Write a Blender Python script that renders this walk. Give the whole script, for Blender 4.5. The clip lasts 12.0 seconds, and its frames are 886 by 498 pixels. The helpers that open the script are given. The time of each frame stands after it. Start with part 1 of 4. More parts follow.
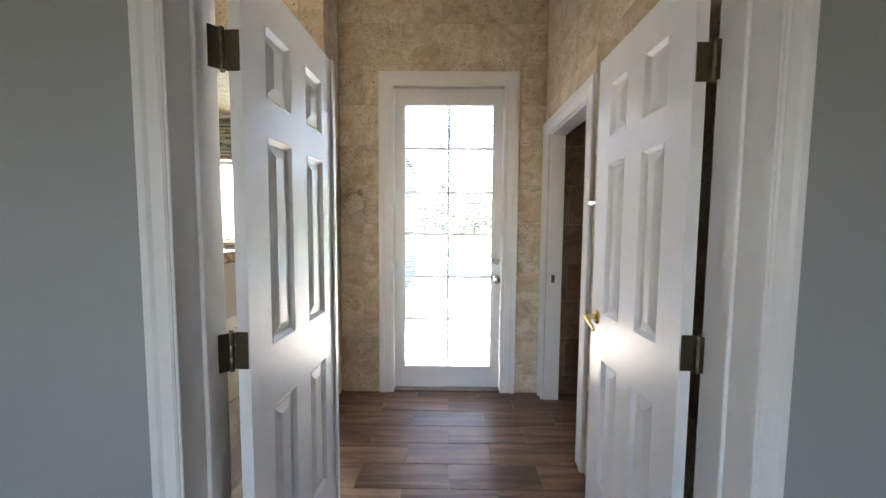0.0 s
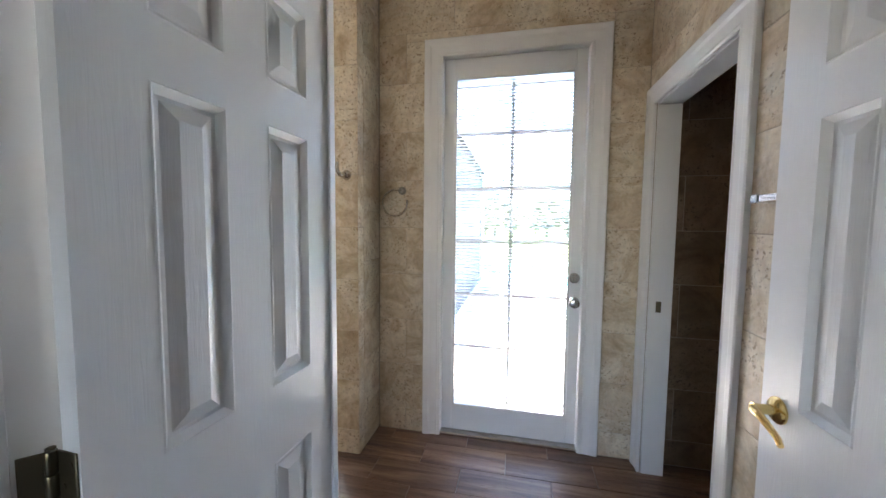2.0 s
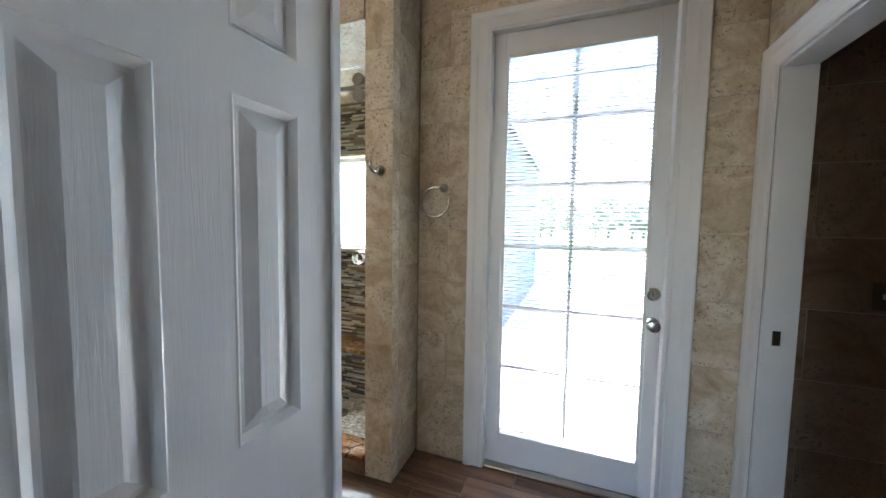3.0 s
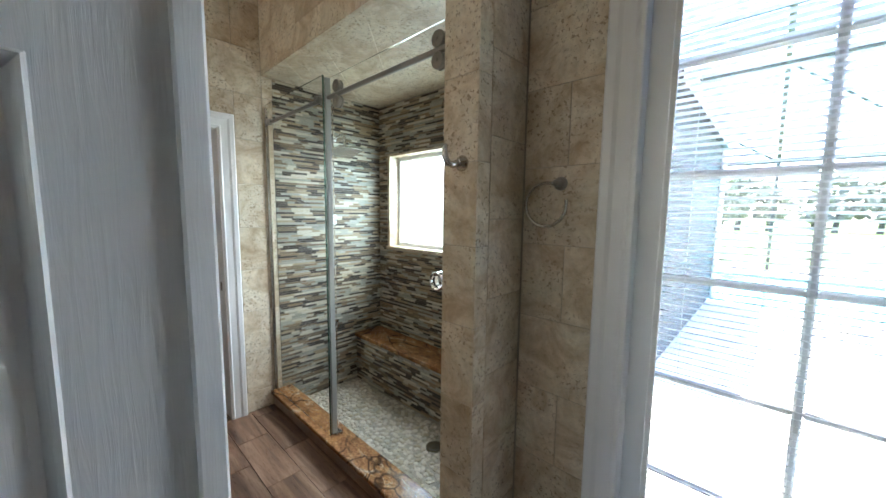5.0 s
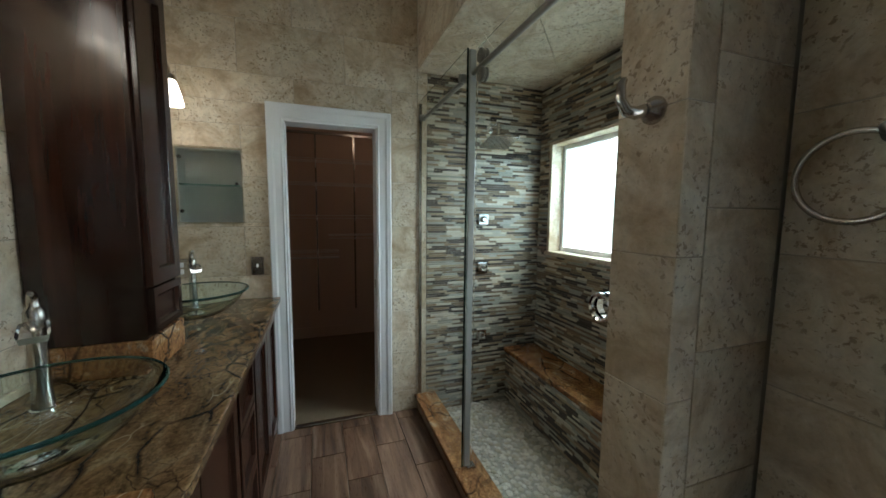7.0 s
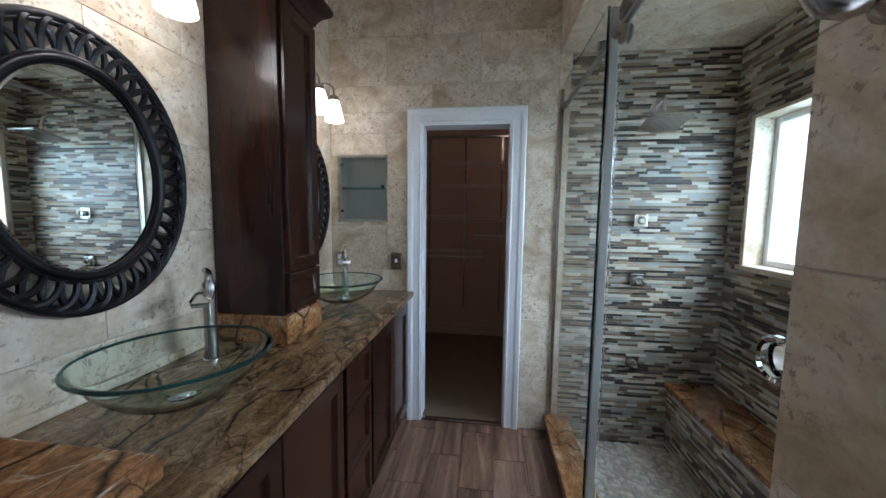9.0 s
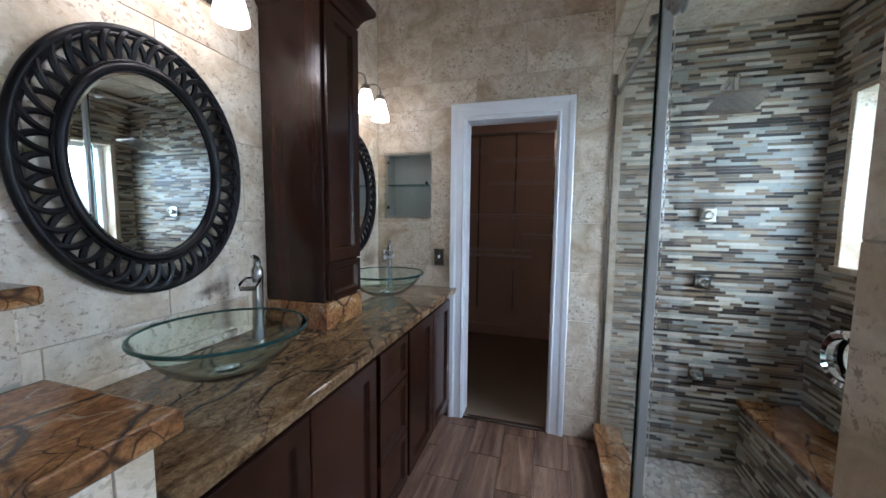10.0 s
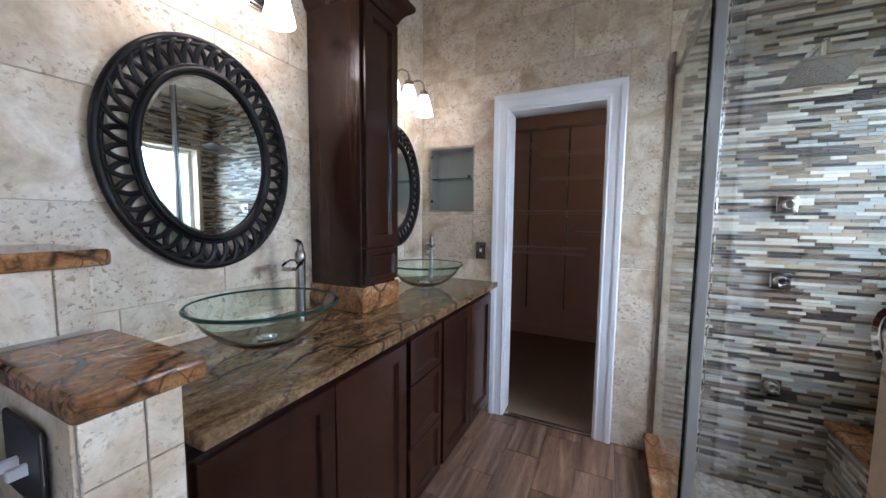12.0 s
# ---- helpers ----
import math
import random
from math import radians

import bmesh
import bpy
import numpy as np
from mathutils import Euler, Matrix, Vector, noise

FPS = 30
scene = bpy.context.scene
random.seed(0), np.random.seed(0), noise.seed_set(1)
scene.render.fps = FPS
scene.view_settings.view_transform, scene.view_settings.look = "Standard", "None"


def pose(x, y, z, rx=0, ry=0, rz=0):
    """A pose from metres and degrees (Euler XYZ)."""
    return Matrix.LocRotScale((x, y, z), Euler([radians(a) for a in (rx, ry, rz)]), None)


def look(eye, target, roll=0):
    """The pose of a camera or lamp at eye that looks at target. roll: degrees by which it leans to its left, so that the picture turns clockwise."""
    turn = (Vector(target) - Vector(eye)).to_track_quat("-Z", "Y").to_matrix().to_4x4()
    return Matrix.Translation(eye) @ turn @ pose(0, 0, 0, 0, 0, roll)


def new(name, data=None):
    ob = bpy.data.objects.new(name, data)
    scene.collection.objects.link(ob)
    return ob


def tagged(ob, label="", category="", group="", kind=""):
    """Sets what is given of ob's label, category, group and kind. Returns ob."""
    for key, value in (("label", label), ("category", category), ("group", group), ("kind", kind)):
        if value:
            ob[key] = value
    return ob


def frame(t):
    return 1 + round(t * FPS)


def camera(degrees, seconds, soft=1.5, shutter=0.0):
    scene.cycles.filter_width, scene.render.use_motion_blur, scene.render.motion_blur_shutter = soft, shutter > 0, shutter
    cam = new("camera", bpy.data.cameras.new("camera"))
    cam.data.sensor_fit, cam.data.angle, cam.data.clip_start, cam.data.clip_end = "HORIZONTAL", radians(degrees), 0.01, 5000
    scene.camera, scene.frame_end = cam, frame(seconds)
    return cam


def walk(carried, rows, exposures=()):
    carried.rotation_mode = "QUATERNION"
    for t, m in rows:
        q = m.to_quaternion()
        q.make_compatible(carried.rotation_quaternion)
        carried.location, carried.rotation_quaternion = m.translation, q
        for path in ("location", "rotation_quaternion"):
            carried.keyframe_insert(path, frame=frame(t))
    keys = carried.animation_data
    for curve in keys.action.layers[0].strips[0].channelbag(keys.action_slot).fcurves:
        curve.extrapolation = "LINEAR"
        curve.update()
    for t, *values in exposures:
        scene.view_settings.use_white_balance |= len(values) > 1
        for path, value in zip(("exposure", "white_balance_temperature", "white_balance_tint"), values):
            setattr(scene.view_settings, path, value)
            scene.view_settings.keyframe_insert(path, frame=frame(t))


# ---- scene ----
# camera and its walk
cam = camera(103.5, 12.0)
PATH = [
    (0, (0.11, 0.244, 1.353), (0.097, 2.24, 1.22), 0.4),
    (0.5, (0.124, 0.384, 1.358), (0.051, 2.379, 1.225), 0.4),
    (1, (0.14, 0.527, 1.36), (-0.011, 2.517, 1.227), 0.5),
    (1.5, (0.159, 0.679, 1.372), (-0.105, 2.657, 1.239), 0.5),
    (2, (0.168, 0.822, 1.383), (-0.24, 2.776, 1.25), 0.6),
    (2.5, (0.163, 0.963, 1.388), (-0.389, 2.881, 1.252), 0.8),
    (3, (0.148, 1.111, 1.392), (-0.552, 2.979, 1.258), 0.9),
    (3.2, (0.122, 1.174, 1.386), (-0.622, 3.027, 1.265), 1.1),
    (4.8, (0.057, 1.676, 1.49), (-1.243, 3.181, 1.278), 0.6),
    (5, (0.043, 1.714, 1.491), (-1.322, 3.161, 1.283), 0.7),
    (5.5, (-0.01, 1.808, 1.481), (-1.525, 3.097, 1.276), 0.7),
    (6, (-0.089, 1.896, 1.456), (-1.742, 3.005, 1.26), 0.8),
    (6.5, (-0.173, 1.974, 1.45), (-1.952, 2.866, 1.252), 0.7),
    (7, (-0.232, 2.039, 1.448), (-2.111, 2.697, 1.256), 0.5),
    (7.5, (-0.285, 2.086, 1.447), (-2.226, 2.527, 1.256), 0.5),
    (9.3, (-0.359, 2.306, 1.418), (-2.317, 1.942, 1.238), 0.6),
    (9.5, (-0.366, 2.32, 1.406), (-2.313, 1.894, 1.23), 0.5),
    (10, (-0.38, 2.36, 1.388), (-2.29, 1.795, 1.213), 0.6),
    (10.5, (-0.391, 2.389, 1.368), (-2.268, 1.72, 1.197), 0.6),
    (11, (-0.403, 2.417, 1.353), (-2.247, 1.663, 1.181), 0.6),
    (11.5, (-0.409, 2.438, 1.339), (-2.227, 1.622, 1.169), 0.6),
    (12, (-0.41, 2.459, 1.33), (-2.204, 1.591, 1.163), 0.6),
]
walk(cam, [(t, look(eye, target, roll)) for t, eye, target, roll in PATH],
     exposures=[(0.0, 4.36, 7200, 17), (1.0, 4.3, 6950, 18), (3.0, 4.0, 6350, 13), (4.8, 3.6, 6300, 11), (5.5, 3.35, 6350, 9), (6.0, 2.85, 6300, 8), (6.5, 2.62, 6350, 3),
                (7.5, 2.66, 6000, 7), (9.5, 3.02, 5450, 15), (10.5, 3.1, 5550, 20), (12.0, 3.3, 5700, 22)])

# world, sun and large lights
world = bpy.data.worlds.new("sky")
scene.world = world
world.use_nodes = True
wn = world.node_tree.nodes
sky = wn.new("ShaderNodeTexSky")
sky.sky_type = "NISHITA"
sky.sun_disc = False
sky.sun_elevation, sky.sun_rotation = radians(77), radians(280)
world.node_tree.links.new(sky.outputs[0], wn["Background"].inputs[0])
wn["Background"].inputs[1].default_value = 0.15
sun = new("sun", bpy.data.lights.new("sun", "SUN"))
sun.data.energy, sun.data.angle, sun.data.color = 4.6, radians(0.5), (1.0, 0.96, 0.9)
sun.matrix_world = look((-7, 2.0, 33), (0, 0, 0))


def window_light(name, place, aim, w, h, watts, color):
    lamp = new(name, bpy.data.lights.new(name, "AREA"))
    lamp.data.shape, lamp.data.size, lamp.data.size_y = "RECTANGLE", w, h
    lamp.data.energy, lamp.data.color = watts, color
    lamp.matrix_world = look(place, aim)
    return lamp


window_light("shower_window_light", (-1.89, 4.24, 1.95), (-1.89, 3.0, 0.75), 1.35, 1.0, 8.0, (0.86, 0.94, 1.0))
# Area lamp added out of view to brighten the bedroom side.
window_light("added_bedroom_fill", (-0.6, -3.56, 1.5), (-0.6, 0, 1.4), 1.9, 1.5, 0.034, (0.93, 0.97, 1.0))


# ---- materials ----
def material(name, rough=0.5, metal=0.0, color=(0.5, 0.5, 0.5), **more):
    m = bpy.data.materials.new(name)
    m.use_nodes = True
    b = m.node_tree.nodes["Principled BSDF"]
    b.inputs["Base Color"].default_value = (*color, 1)
    b.inputs["Roughness"].default_value, b.inputs["Metallic"].default_value = rough, metal
    for key, value in more.items():
        b.inputs[key.replace("_", " ")].default_value = value
    return m


class Net:
    """Short hand for the nodes of one material."""

    def __init__(self, m, per_object=True, coord="Object"):
        self.t, self.n = m.node_tree, m.node_tree.nodes
        self.b = self.n["Principled BSDF"]
        tc = self.n.new("ShaderNodeTexCoord")
        self.co = tc.outputs[coord]
        self.rnd = self.n.new("ShaderNodeObjectInfo").outputs["Random"]
        if per_object:
            v = self.n.new("ShaderNodeVectorMath")
            v.operation = "MULTIPLY_ADD"
            self.t.links.new(self.rnd, v.inputs[0])
            v.inputs[1].default_value = (37, 91, 53)
            self.t.links.new(self.co, v.inputs[2])
            self.co = v.outputs[0]

    def link(self, a, b):
        self.t.links.new(a, b)
        return self

    def scaled(self, s, rot=(0, 0, 0)):
        mp = self.n.new("ShaderNodeMapping")
        mp.inputs["Scale"].default_value = s
        mp.inputs["Rotation"].default_value = rot
        self.link(self.co, mp.inputs[0])
        return mp.outputs[0]

    def noise(self, scale, detail=4, rough=0.55, vec=None, distort=0.0):
        x = self.n.new("ShaderNodeTexNoise")
        x.inputs["Scale"].default_value, x.inputs["Detail"].default_value = scale, detail
        x.inputs["Roughness"].default_value, x.inputs["Distortion"].default_value = rough, distort
        self.link(vec or self.co, x.inputs["Vector"])
        return x.outputs["Fac"]

    def voronoi(self, scale, feature="F1", vec=None):
        x = self.n.new("ShaderNodeTexVoronoi")
        x.feature = feature
        x.inputs["Scale"].default_value = scale
        self.link(vec or self.co, x.inputs["Vector"])
        return x.outputs["Distance"]

    def warp(self, vec, amount, scale):
        nz = self.n.new("ShaderNodeTexNoise")
        nz.inputs["Scale"].default_value, nz.inputs["Detail"].default_value = scale, 3
        self.link(vec, nz.inputs["Vector"])
        v = self.n.new("ShaderNodeVectorMath")
        v.operation = "MULTIPLY_ADD"
        self.link(nz.outputs["Color"], v.inputs[0])
        v.inputs[1].default_value = (amount,) * 3
        self.link(vec, v.inputs[2])
        return v.outputs[0]

    def ramp(self, fac, *stops):
        r = self.n.new("ShaderNodeValToRGB")
        e = r.color_ramp.elements
        while len(e) < len(stops):
            e.new(0.5)
        for k, (p, c) in zip(e, stops):
            k.position = p
            k.color = (*c, 1) if not isinstance(c, (int, float)) else (c, c, c, 1)
        self.link(fac, r.inputs[0])
        return r.outputs[0]

    def mix(self, fac, a, b, mode="MIX"):
        x = self.n.new("ShaderNodeMix")
        x.data_type, x.blend_type = "RGBA", mode
        for value, socket in ((fac, x.inputs[0]), (a, x.inputs[6]), (b, x.inputs[7])):
            if isinstance(value, (int, float)):
                socket.default_value = value
            elif isinstance(value, tuple):
                socket.default_value = (*value, 1)
            else:
                self.link(value, socket)
        return x.outputs[2]

    def math(self, op, a, b=0.0):
        x = self.n.new("ShaderNodeMath")
        x.operation = op
        for value, socket in ((a, x.inputs[0]), (b, x.inputs[1])):
            if isinstance(value, (int, float)):
                socket.default_value = value
            else:
                self.link(value, socket)
        return x.outputs[0]

    def color(self, c):
        return self.link(c, self.b.inputs["Base Color"])

    def rough(self, c):
        return self.link(c, self.b.inputs["Roughness"])

    def bump(self, h, strength=0.3, distance=0.002):
        x = self.n.new("ShaderNodeBump")
        x.inputs["Strength"].default_value, x.inputs["Distance"].default_value = strength, distance
        self.link(h, x.inputs["Height"])
        return self.link(x.outputs[0], self.b.inputs["Normal"])


def toned(tone, color):
    return tuple(t * c for t, c in zip(tone, color))


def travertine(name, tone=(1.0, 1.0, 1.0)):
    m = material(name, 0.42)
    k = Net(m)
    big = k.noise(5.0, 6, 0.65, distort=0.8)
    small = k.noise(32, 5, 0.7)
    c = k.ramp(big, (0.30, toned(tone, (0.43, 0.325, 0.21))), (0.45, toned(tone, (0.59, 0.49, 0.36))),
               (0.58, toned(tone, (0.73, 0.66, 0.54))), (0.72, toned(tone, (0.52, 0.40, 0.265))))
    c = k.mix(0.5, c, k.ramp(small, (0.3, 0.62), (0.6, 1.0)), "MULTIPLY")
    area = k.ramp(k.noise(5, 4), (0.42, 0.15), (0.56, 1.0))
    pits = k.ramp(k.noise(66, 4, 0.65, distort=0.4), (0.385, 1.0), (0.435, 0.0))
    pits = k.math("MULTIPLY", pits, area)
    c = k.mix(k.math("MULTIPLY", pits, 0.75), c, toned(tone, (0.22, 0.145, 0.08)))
    shade = k.ramp(k.rnd, (0.0, (0.88, 0.85, 0.80)), (0.5, (1, 0.97, 0.93)), (1.0, (1.06, 1.05, 1.03)))
    k.color(k.mix(1.0, c, shade, "MULTIPLY"))
    k.rough(k.ramp(small, (0.3, 0.34), (0.7, 0.55)))
    k.bump(k.math("SUBTRACT", small, pits), 0.35, 0.002)
    return m


def granite(name, stops, seed):
    m = material(name, 0.09)
    k = Net(m, per_object=False)
    v = k.warp(k.scaled((1, 1.35, 1), (0, 0, 0.5 + seed)), 0.25, 2.3 + seed)
    base = k.noise(4.2, 7, 0.68, vec=k.scaled((1.0, 2.1, 1.6), (0, 0, 0.35)), distort=1.6)
    c = k.ramp(base, *stops)
    fine = k.noise(75, 4, 0.75)
    c = k.mix(0.75, c, k.ramp(fine, (0.34, 0.25), (0.6, 1.0)), "MULTIPLY")
    veins = k.ramp(k.voronoi(4.2, "DISTANCE_TO_EDGE", v), (0.0, 1.0), (0.014, 0.8), (0.04, 0.0))
    gate = k.ramp(k.noise(2.6 + seed, 3), (0.42, 0.0), (0.52, 1.0))
    veins = k.math("MULTIPLY", veins, gate)
    hair = k.ramp(k.voronoi(15, "DISTANCE_TO_EDGE", k.warp(k.scaled((1, 1.5, 1)), 0.10, 7)), (0.0, 1.0), (0.035, 0.0))
    hair = k.math("MULTIPLY", hair, k.ramp(k.noise(4.5, 3), (0.48, 0.0), (0.56, 1.0)))
    veins = k.math("MAXIMUM", veins, hair)
    pale = k.ramp(k.voronoi(6, "DISTANCE_TO_EDGE", k.warp(k.scaled((1, 2.4, 1), (0, 0, 0.9)), 0.3, 3)), (0.0, 0.7), (0.02, 0.0))
    pale = k.math("MULTIPLY", pale, k.ramp(k.noise(3.1, 2), (0.55, 0.0), (0.62, 1.0)))
    c = k.mix(pale, c, (0.55, 0.45, 0.32))
    k.color(k.mix(k.math("MULTIPLY", veins, 0.92), c, (0.03, 0.016, 0.011)))
    return m


def painted(name, color, rough=0.35, grain=False, mottle=0.06):
    m = material(name, rough)
    k = Net(m, per_object=False)
    n = k.noise(2.0, 4)
    lo, hi = tuple(a * (1 - mottle) for a in color), color
    k.color(k.ramp(n, (0.35, lo), (0.65, hi)))
    if grain:
        g = k.noise(9, 5, 0.6, vec=k.scaled((14, 14, 0.9)), distort=0.9)
        k.bump(g, 0.4, 0.002)
    else:
        k.bump(k.noise(180, 2), 0.12, 0.0006)
    return m


def wood(name, dark, mid, light, axis="Z", rough=0.28, scale=1.0, grain=0.4):
    m = material(name, rough)
    k = Net(m)
    s = {"X": (0.7, 9, 9), "Y": (9, 0.7, 9), "Z": (9, 9, 0.7)}[axis]
    g = k.noise(1.5 * scale, 4, 0.5, vec=k.scaled(s), distort=0.8)
    f = k.noise(14 * scale, 4, 0.7, vec=k.scaled(tuple(a * 1.6 for a in s)))
    c = k.ramp(g, (0.3, dark), (0.5, mid), (0.72, light))
    c = k.mix(grain, c, k.ramp(f, (0.3, 0.4), (0.65, 1.0)), "MULTIPLY")
    k.color(k.mix(1.0, c, k.ramp(k.rnd, (0.0, 0.72), (1.0, 1.12)), "MULTIPLY"))
    k.rough(k.ramp(f, (0.3, rough * (1 - 0.5 * grain)), (0.7, rough * (1 + grain))))
    k.bump(f, 0.25 * grain, 0.0008)
    return m


TRAV = travertine("travertine")
# Browner travertine, darkened so its colour carries the unlit toilet room's dimness.
TRAV_DARK = travertine("darkened_brown_travertine", (0.40, 0.31, 0.25))
GROUT = painted("grout", (0.42, 0.36, 0.28), 0.85)
GREY_GROUT = painted("grey_grout", (0.36, 0.33, 0.28), 0.85)
WHITE = painted("white_gloss_paint", (0.80, 0.80, 0.80), 0.3)
DOOR_WHITE = painted("white_door_paint", (0.80, 0.80, 0.81), 0.3, grain=True)
WALL_GREY = painted("grey_wall_paint", (0.33, 0.343, 0.345), 0.6)
CEIL = painted("ceiling_paint", (0.78, 0.77, 0.74), 0.7)
TAN = painted("tan_closet_paint", (0.60, 0.43, 0.33), 0.65)
COUNTER = granite("olive_brown_granite", ((0.30, (0.04, 0.024, 0.013)), (0.43, (0.15, 0.088, 0.042)), (0.54, (0.25, 0.155, 0.075)), (0.68, (0.33, 0.235, 0.14))), 0.0)
RUST = granite("rust_granite", ((0.30, (0.13, 0.050, 0.021)), (0.45, (0.31, 0.142, 0.055)), (0.57, (0.42, 0.215, 0.085)), (0.70, (0.58, 0.44, 0.31))), 0.7)
CHERRY = wood("dark_cherry_wood", (0.018, 0.0058, 0.0031), (0.031, 0.0100, 0.0053), (0.048, 0.0165, 0.0085), "Z", 0.21, grain=0.16)
FLOOR_WOOD = wood("wood_look_tile", (0.088, 0.046, 0.028), (0.225, 0.126, 0.079), (0.37, 0.248, 0.172), "X", 0.3, 1.4, grain=0.5)
CHROME = material("chrome", 0.06, 1.0, (0.82, 0.83, 0.84))
NICKEL = material("brushed_nickel", 0.25, 1.0, (0.48, 0.45, 0.41))
BRASS = material("polished_brass", 0.16, 1.0, (0.83, 0.62, 0.27))
GUNMETAL = material("satin_gunmetal", 0.38, 1.0, (0.30, 0.28, 0.25))
AGED = material("aged_brass", 0.33, 0.9, (0.15, 0.125, 0.08))
TEAL = material("teal_glass_rim", 0.12, 0.0, (0.05, 0.24, 0.22), Transmission_Weight=0.8, IOR=1.45)
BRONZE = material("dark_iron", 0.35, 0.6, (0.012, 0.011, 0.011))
BLACK = material("black_plastic", 0.3, 0.0, (0.012, 0.012, 0.013))
MIRROR = material("mirror_silver", 0.01, 1.0, (0.86, 0.88, 0.87))


def glass(name, color, rough, ior=1.45):
    return material(name, rough, 0.0, color, Transmission_Weight=1.0, IOR=ior)


CLEAR = glass("clear_glass", (0.96, 0.985, 0.98), 0.0, 1.28)
SHOWER_GLASS = glass("shower_glass", (0.97, 0.99, 0.985), 0.0, 1.09)
GREEN_EDGE = glass("green_glass_edge", (0.30, 0.55, 0.50), 0.1)
BOWL_GLASS = glass("aqua_glass", (0.86, 0.955, 0.92), 0.0, 1.2)
FROST = glass("frosted_glass", (0.78, 0.95, 0.96), 0.55)
CAB_GLASS = glass("ribbed_cabinet_glass", (0.88, 0.89, 0.86), 0.16, 1.25)
LIT = material("lit_opal_glass", 0.3, 0.0, (0.9, 0.88, 0.84), Emission_Color=(1.0, 0.91, 0.80, 1), Emission_Strength=0.95)
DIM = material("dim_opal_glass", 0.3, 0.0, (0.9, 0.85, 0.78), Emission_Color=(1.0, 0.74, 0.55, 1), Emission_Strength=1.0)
CARPET = material("brown_carpet", 0.95)
k = Net(CARPET, per_object=False)
k.color(k.ramp(k.noise(140, 3, 0.7), (0.3, (0.12, 0.085, 0.05)), (0.7, (0.27, 0.20, 0.125))))
k.bump(k.noise(260, 2), 0.8, 0.006)
MOSAIC = material("glass_stone_mosaic", 0.2)
k = Net(MOSAIC, per_object=False)
isl = k.n.new("ShaderNodeNewGeometry").outputs["Random Per Island"]
r = k.n.new("ShaderNodeValToRGB")
r.color_ramp.interpolation = "CONSTANT"
tones = ((0.36, 0.345, 0.29), (0.25, 0.175, 0.105), (0.034, 0.026, 0.019), (0.52, 0.46, 0.35), (0.165, 0.118, 0.074), (0.28, 0.275, 0.23),
         (0.35, 0.27, 0.175), (0.043, 0.032, 0.023), (0.57, 0.515, 0.41), (0.34, 0.33, 0.28), (0.17, 0.122, 0.076), (0.065, 0.048, 0.034))
e = r.color_ramp.elements
while len(e) < len(tones):
    e.new(0.5)
for i, c in enumerate(tones):
    e[i].position, e[i].color = i / len(tones), (*c, 1)
k.link(k.math("FRACT", k.math("ADD", isl, k.rnd)), r.inputs[0])
k.color(k.mix(0.22, r.outputs[0], k.ramp(k.noise(45, 4, 0.7), (0.3, 0.4), (0.65, 1.1)), "MULTIPLY"))
k.rough(k.ramp(isl, (0.0, 0.28), (0.5, 0.55), (1.0, 0.30)))
PEBBLE = material("river_pebble", 0.4)
k = Net(PEBBLE, per_object=False)
isl = k.n.new("ShaderNodeNewGeometry").outputs["Random Per Island"]
k.color(k.mix(0.4, k.ramp(isl, (0.0, (0.42, 0.36, 0.26)), (0.4, (0.58, 0.52, 0.42)), (0.7, (0.66, 0.61, 0.52)), (1.0, (0.36, 0.33, 0.27))),
              k.ramp(k.noise(60, 4), (0.3, 0.5), (0.65, 1.0)), "MULTIPLY"))
CONCRETE = painted("patio_concrete", (0.62, 0.60, 0.56), 0.8, mottle=0.15)
GRASS = material("lawn", 0.9)
k = Net(GRASS, per_object=False)
k.color(k.ramp(k.noise(6, 6, 0.7), (0.3, (0.05, 0.10, 0.02)), (0.7, (0.13, 0.19, 0.05))))
WATER = material("pool_water", 0.04, 0.0, (0.06, 0.42, 0.50))
# Leaf colour greyed and lightened: haze and glare are put into it.
LEAF = material("washed_out_foliage", 0.7)
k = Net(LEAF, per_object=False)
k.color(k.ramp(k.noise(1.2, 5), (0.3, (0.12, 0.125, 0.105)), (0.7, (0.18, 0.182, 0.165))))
CAGE = material("bronze_aluminium", 0.5, 0.3, (0.06, 0.055, 0.05))
STUCCO = painted("grey_stucco", (0.10, 0.10, 0.105), 0.9, mottle=0.2)
ROOF = painted("shingle_roof", (0.10, 0.09, 0.085), 0.9, mottle=0.4)

# ---- building helpers ----
ORIGIN = {}


def thing(name, place, label, category, group="", kind="", turn=None):
    ob = new(name)
    ob.empty_display_size = 0.1
    ob.location = place
    if turn is not None:
        ob.rotation_euler = (0, 0, radians(turn))
    ORIGIN[ob.name] = Vector(place) if turn is None else Vector((0, 0, 0))
    return tagged(ob, label, category, group, kind)


def finish(bm, name, mat, smooth=False):
    bmesh.ops.recalc_face_normals(bm, faces=bm.faces)
    me = bpy.data.meshes.new(name)
    bm.to_mesh(me)
    bm.free()
    me.materials.append(mat)
    if smooth:
        me.shade_smooth()
        me.set_sharp_from_angle(angle=radians(38))
    return me


def part(name, bm, mat, parent, label="", smooth=False):
    """One mesh object under a thing or a part; its bmesh is in the thing's own world place."""
    off = ORIGIN.get(parent.name, Vector((0, 0, 0)))
    if off.length:
        bmesh.ops.translate(bm, verts=bm.verts, vec=-off)
    ob = new(name, finish(bm, name, mat, smooth))
    ob.parent = parent
    ORIGIN[ob.name] = off
    return tagged(ob, label) if label else ob


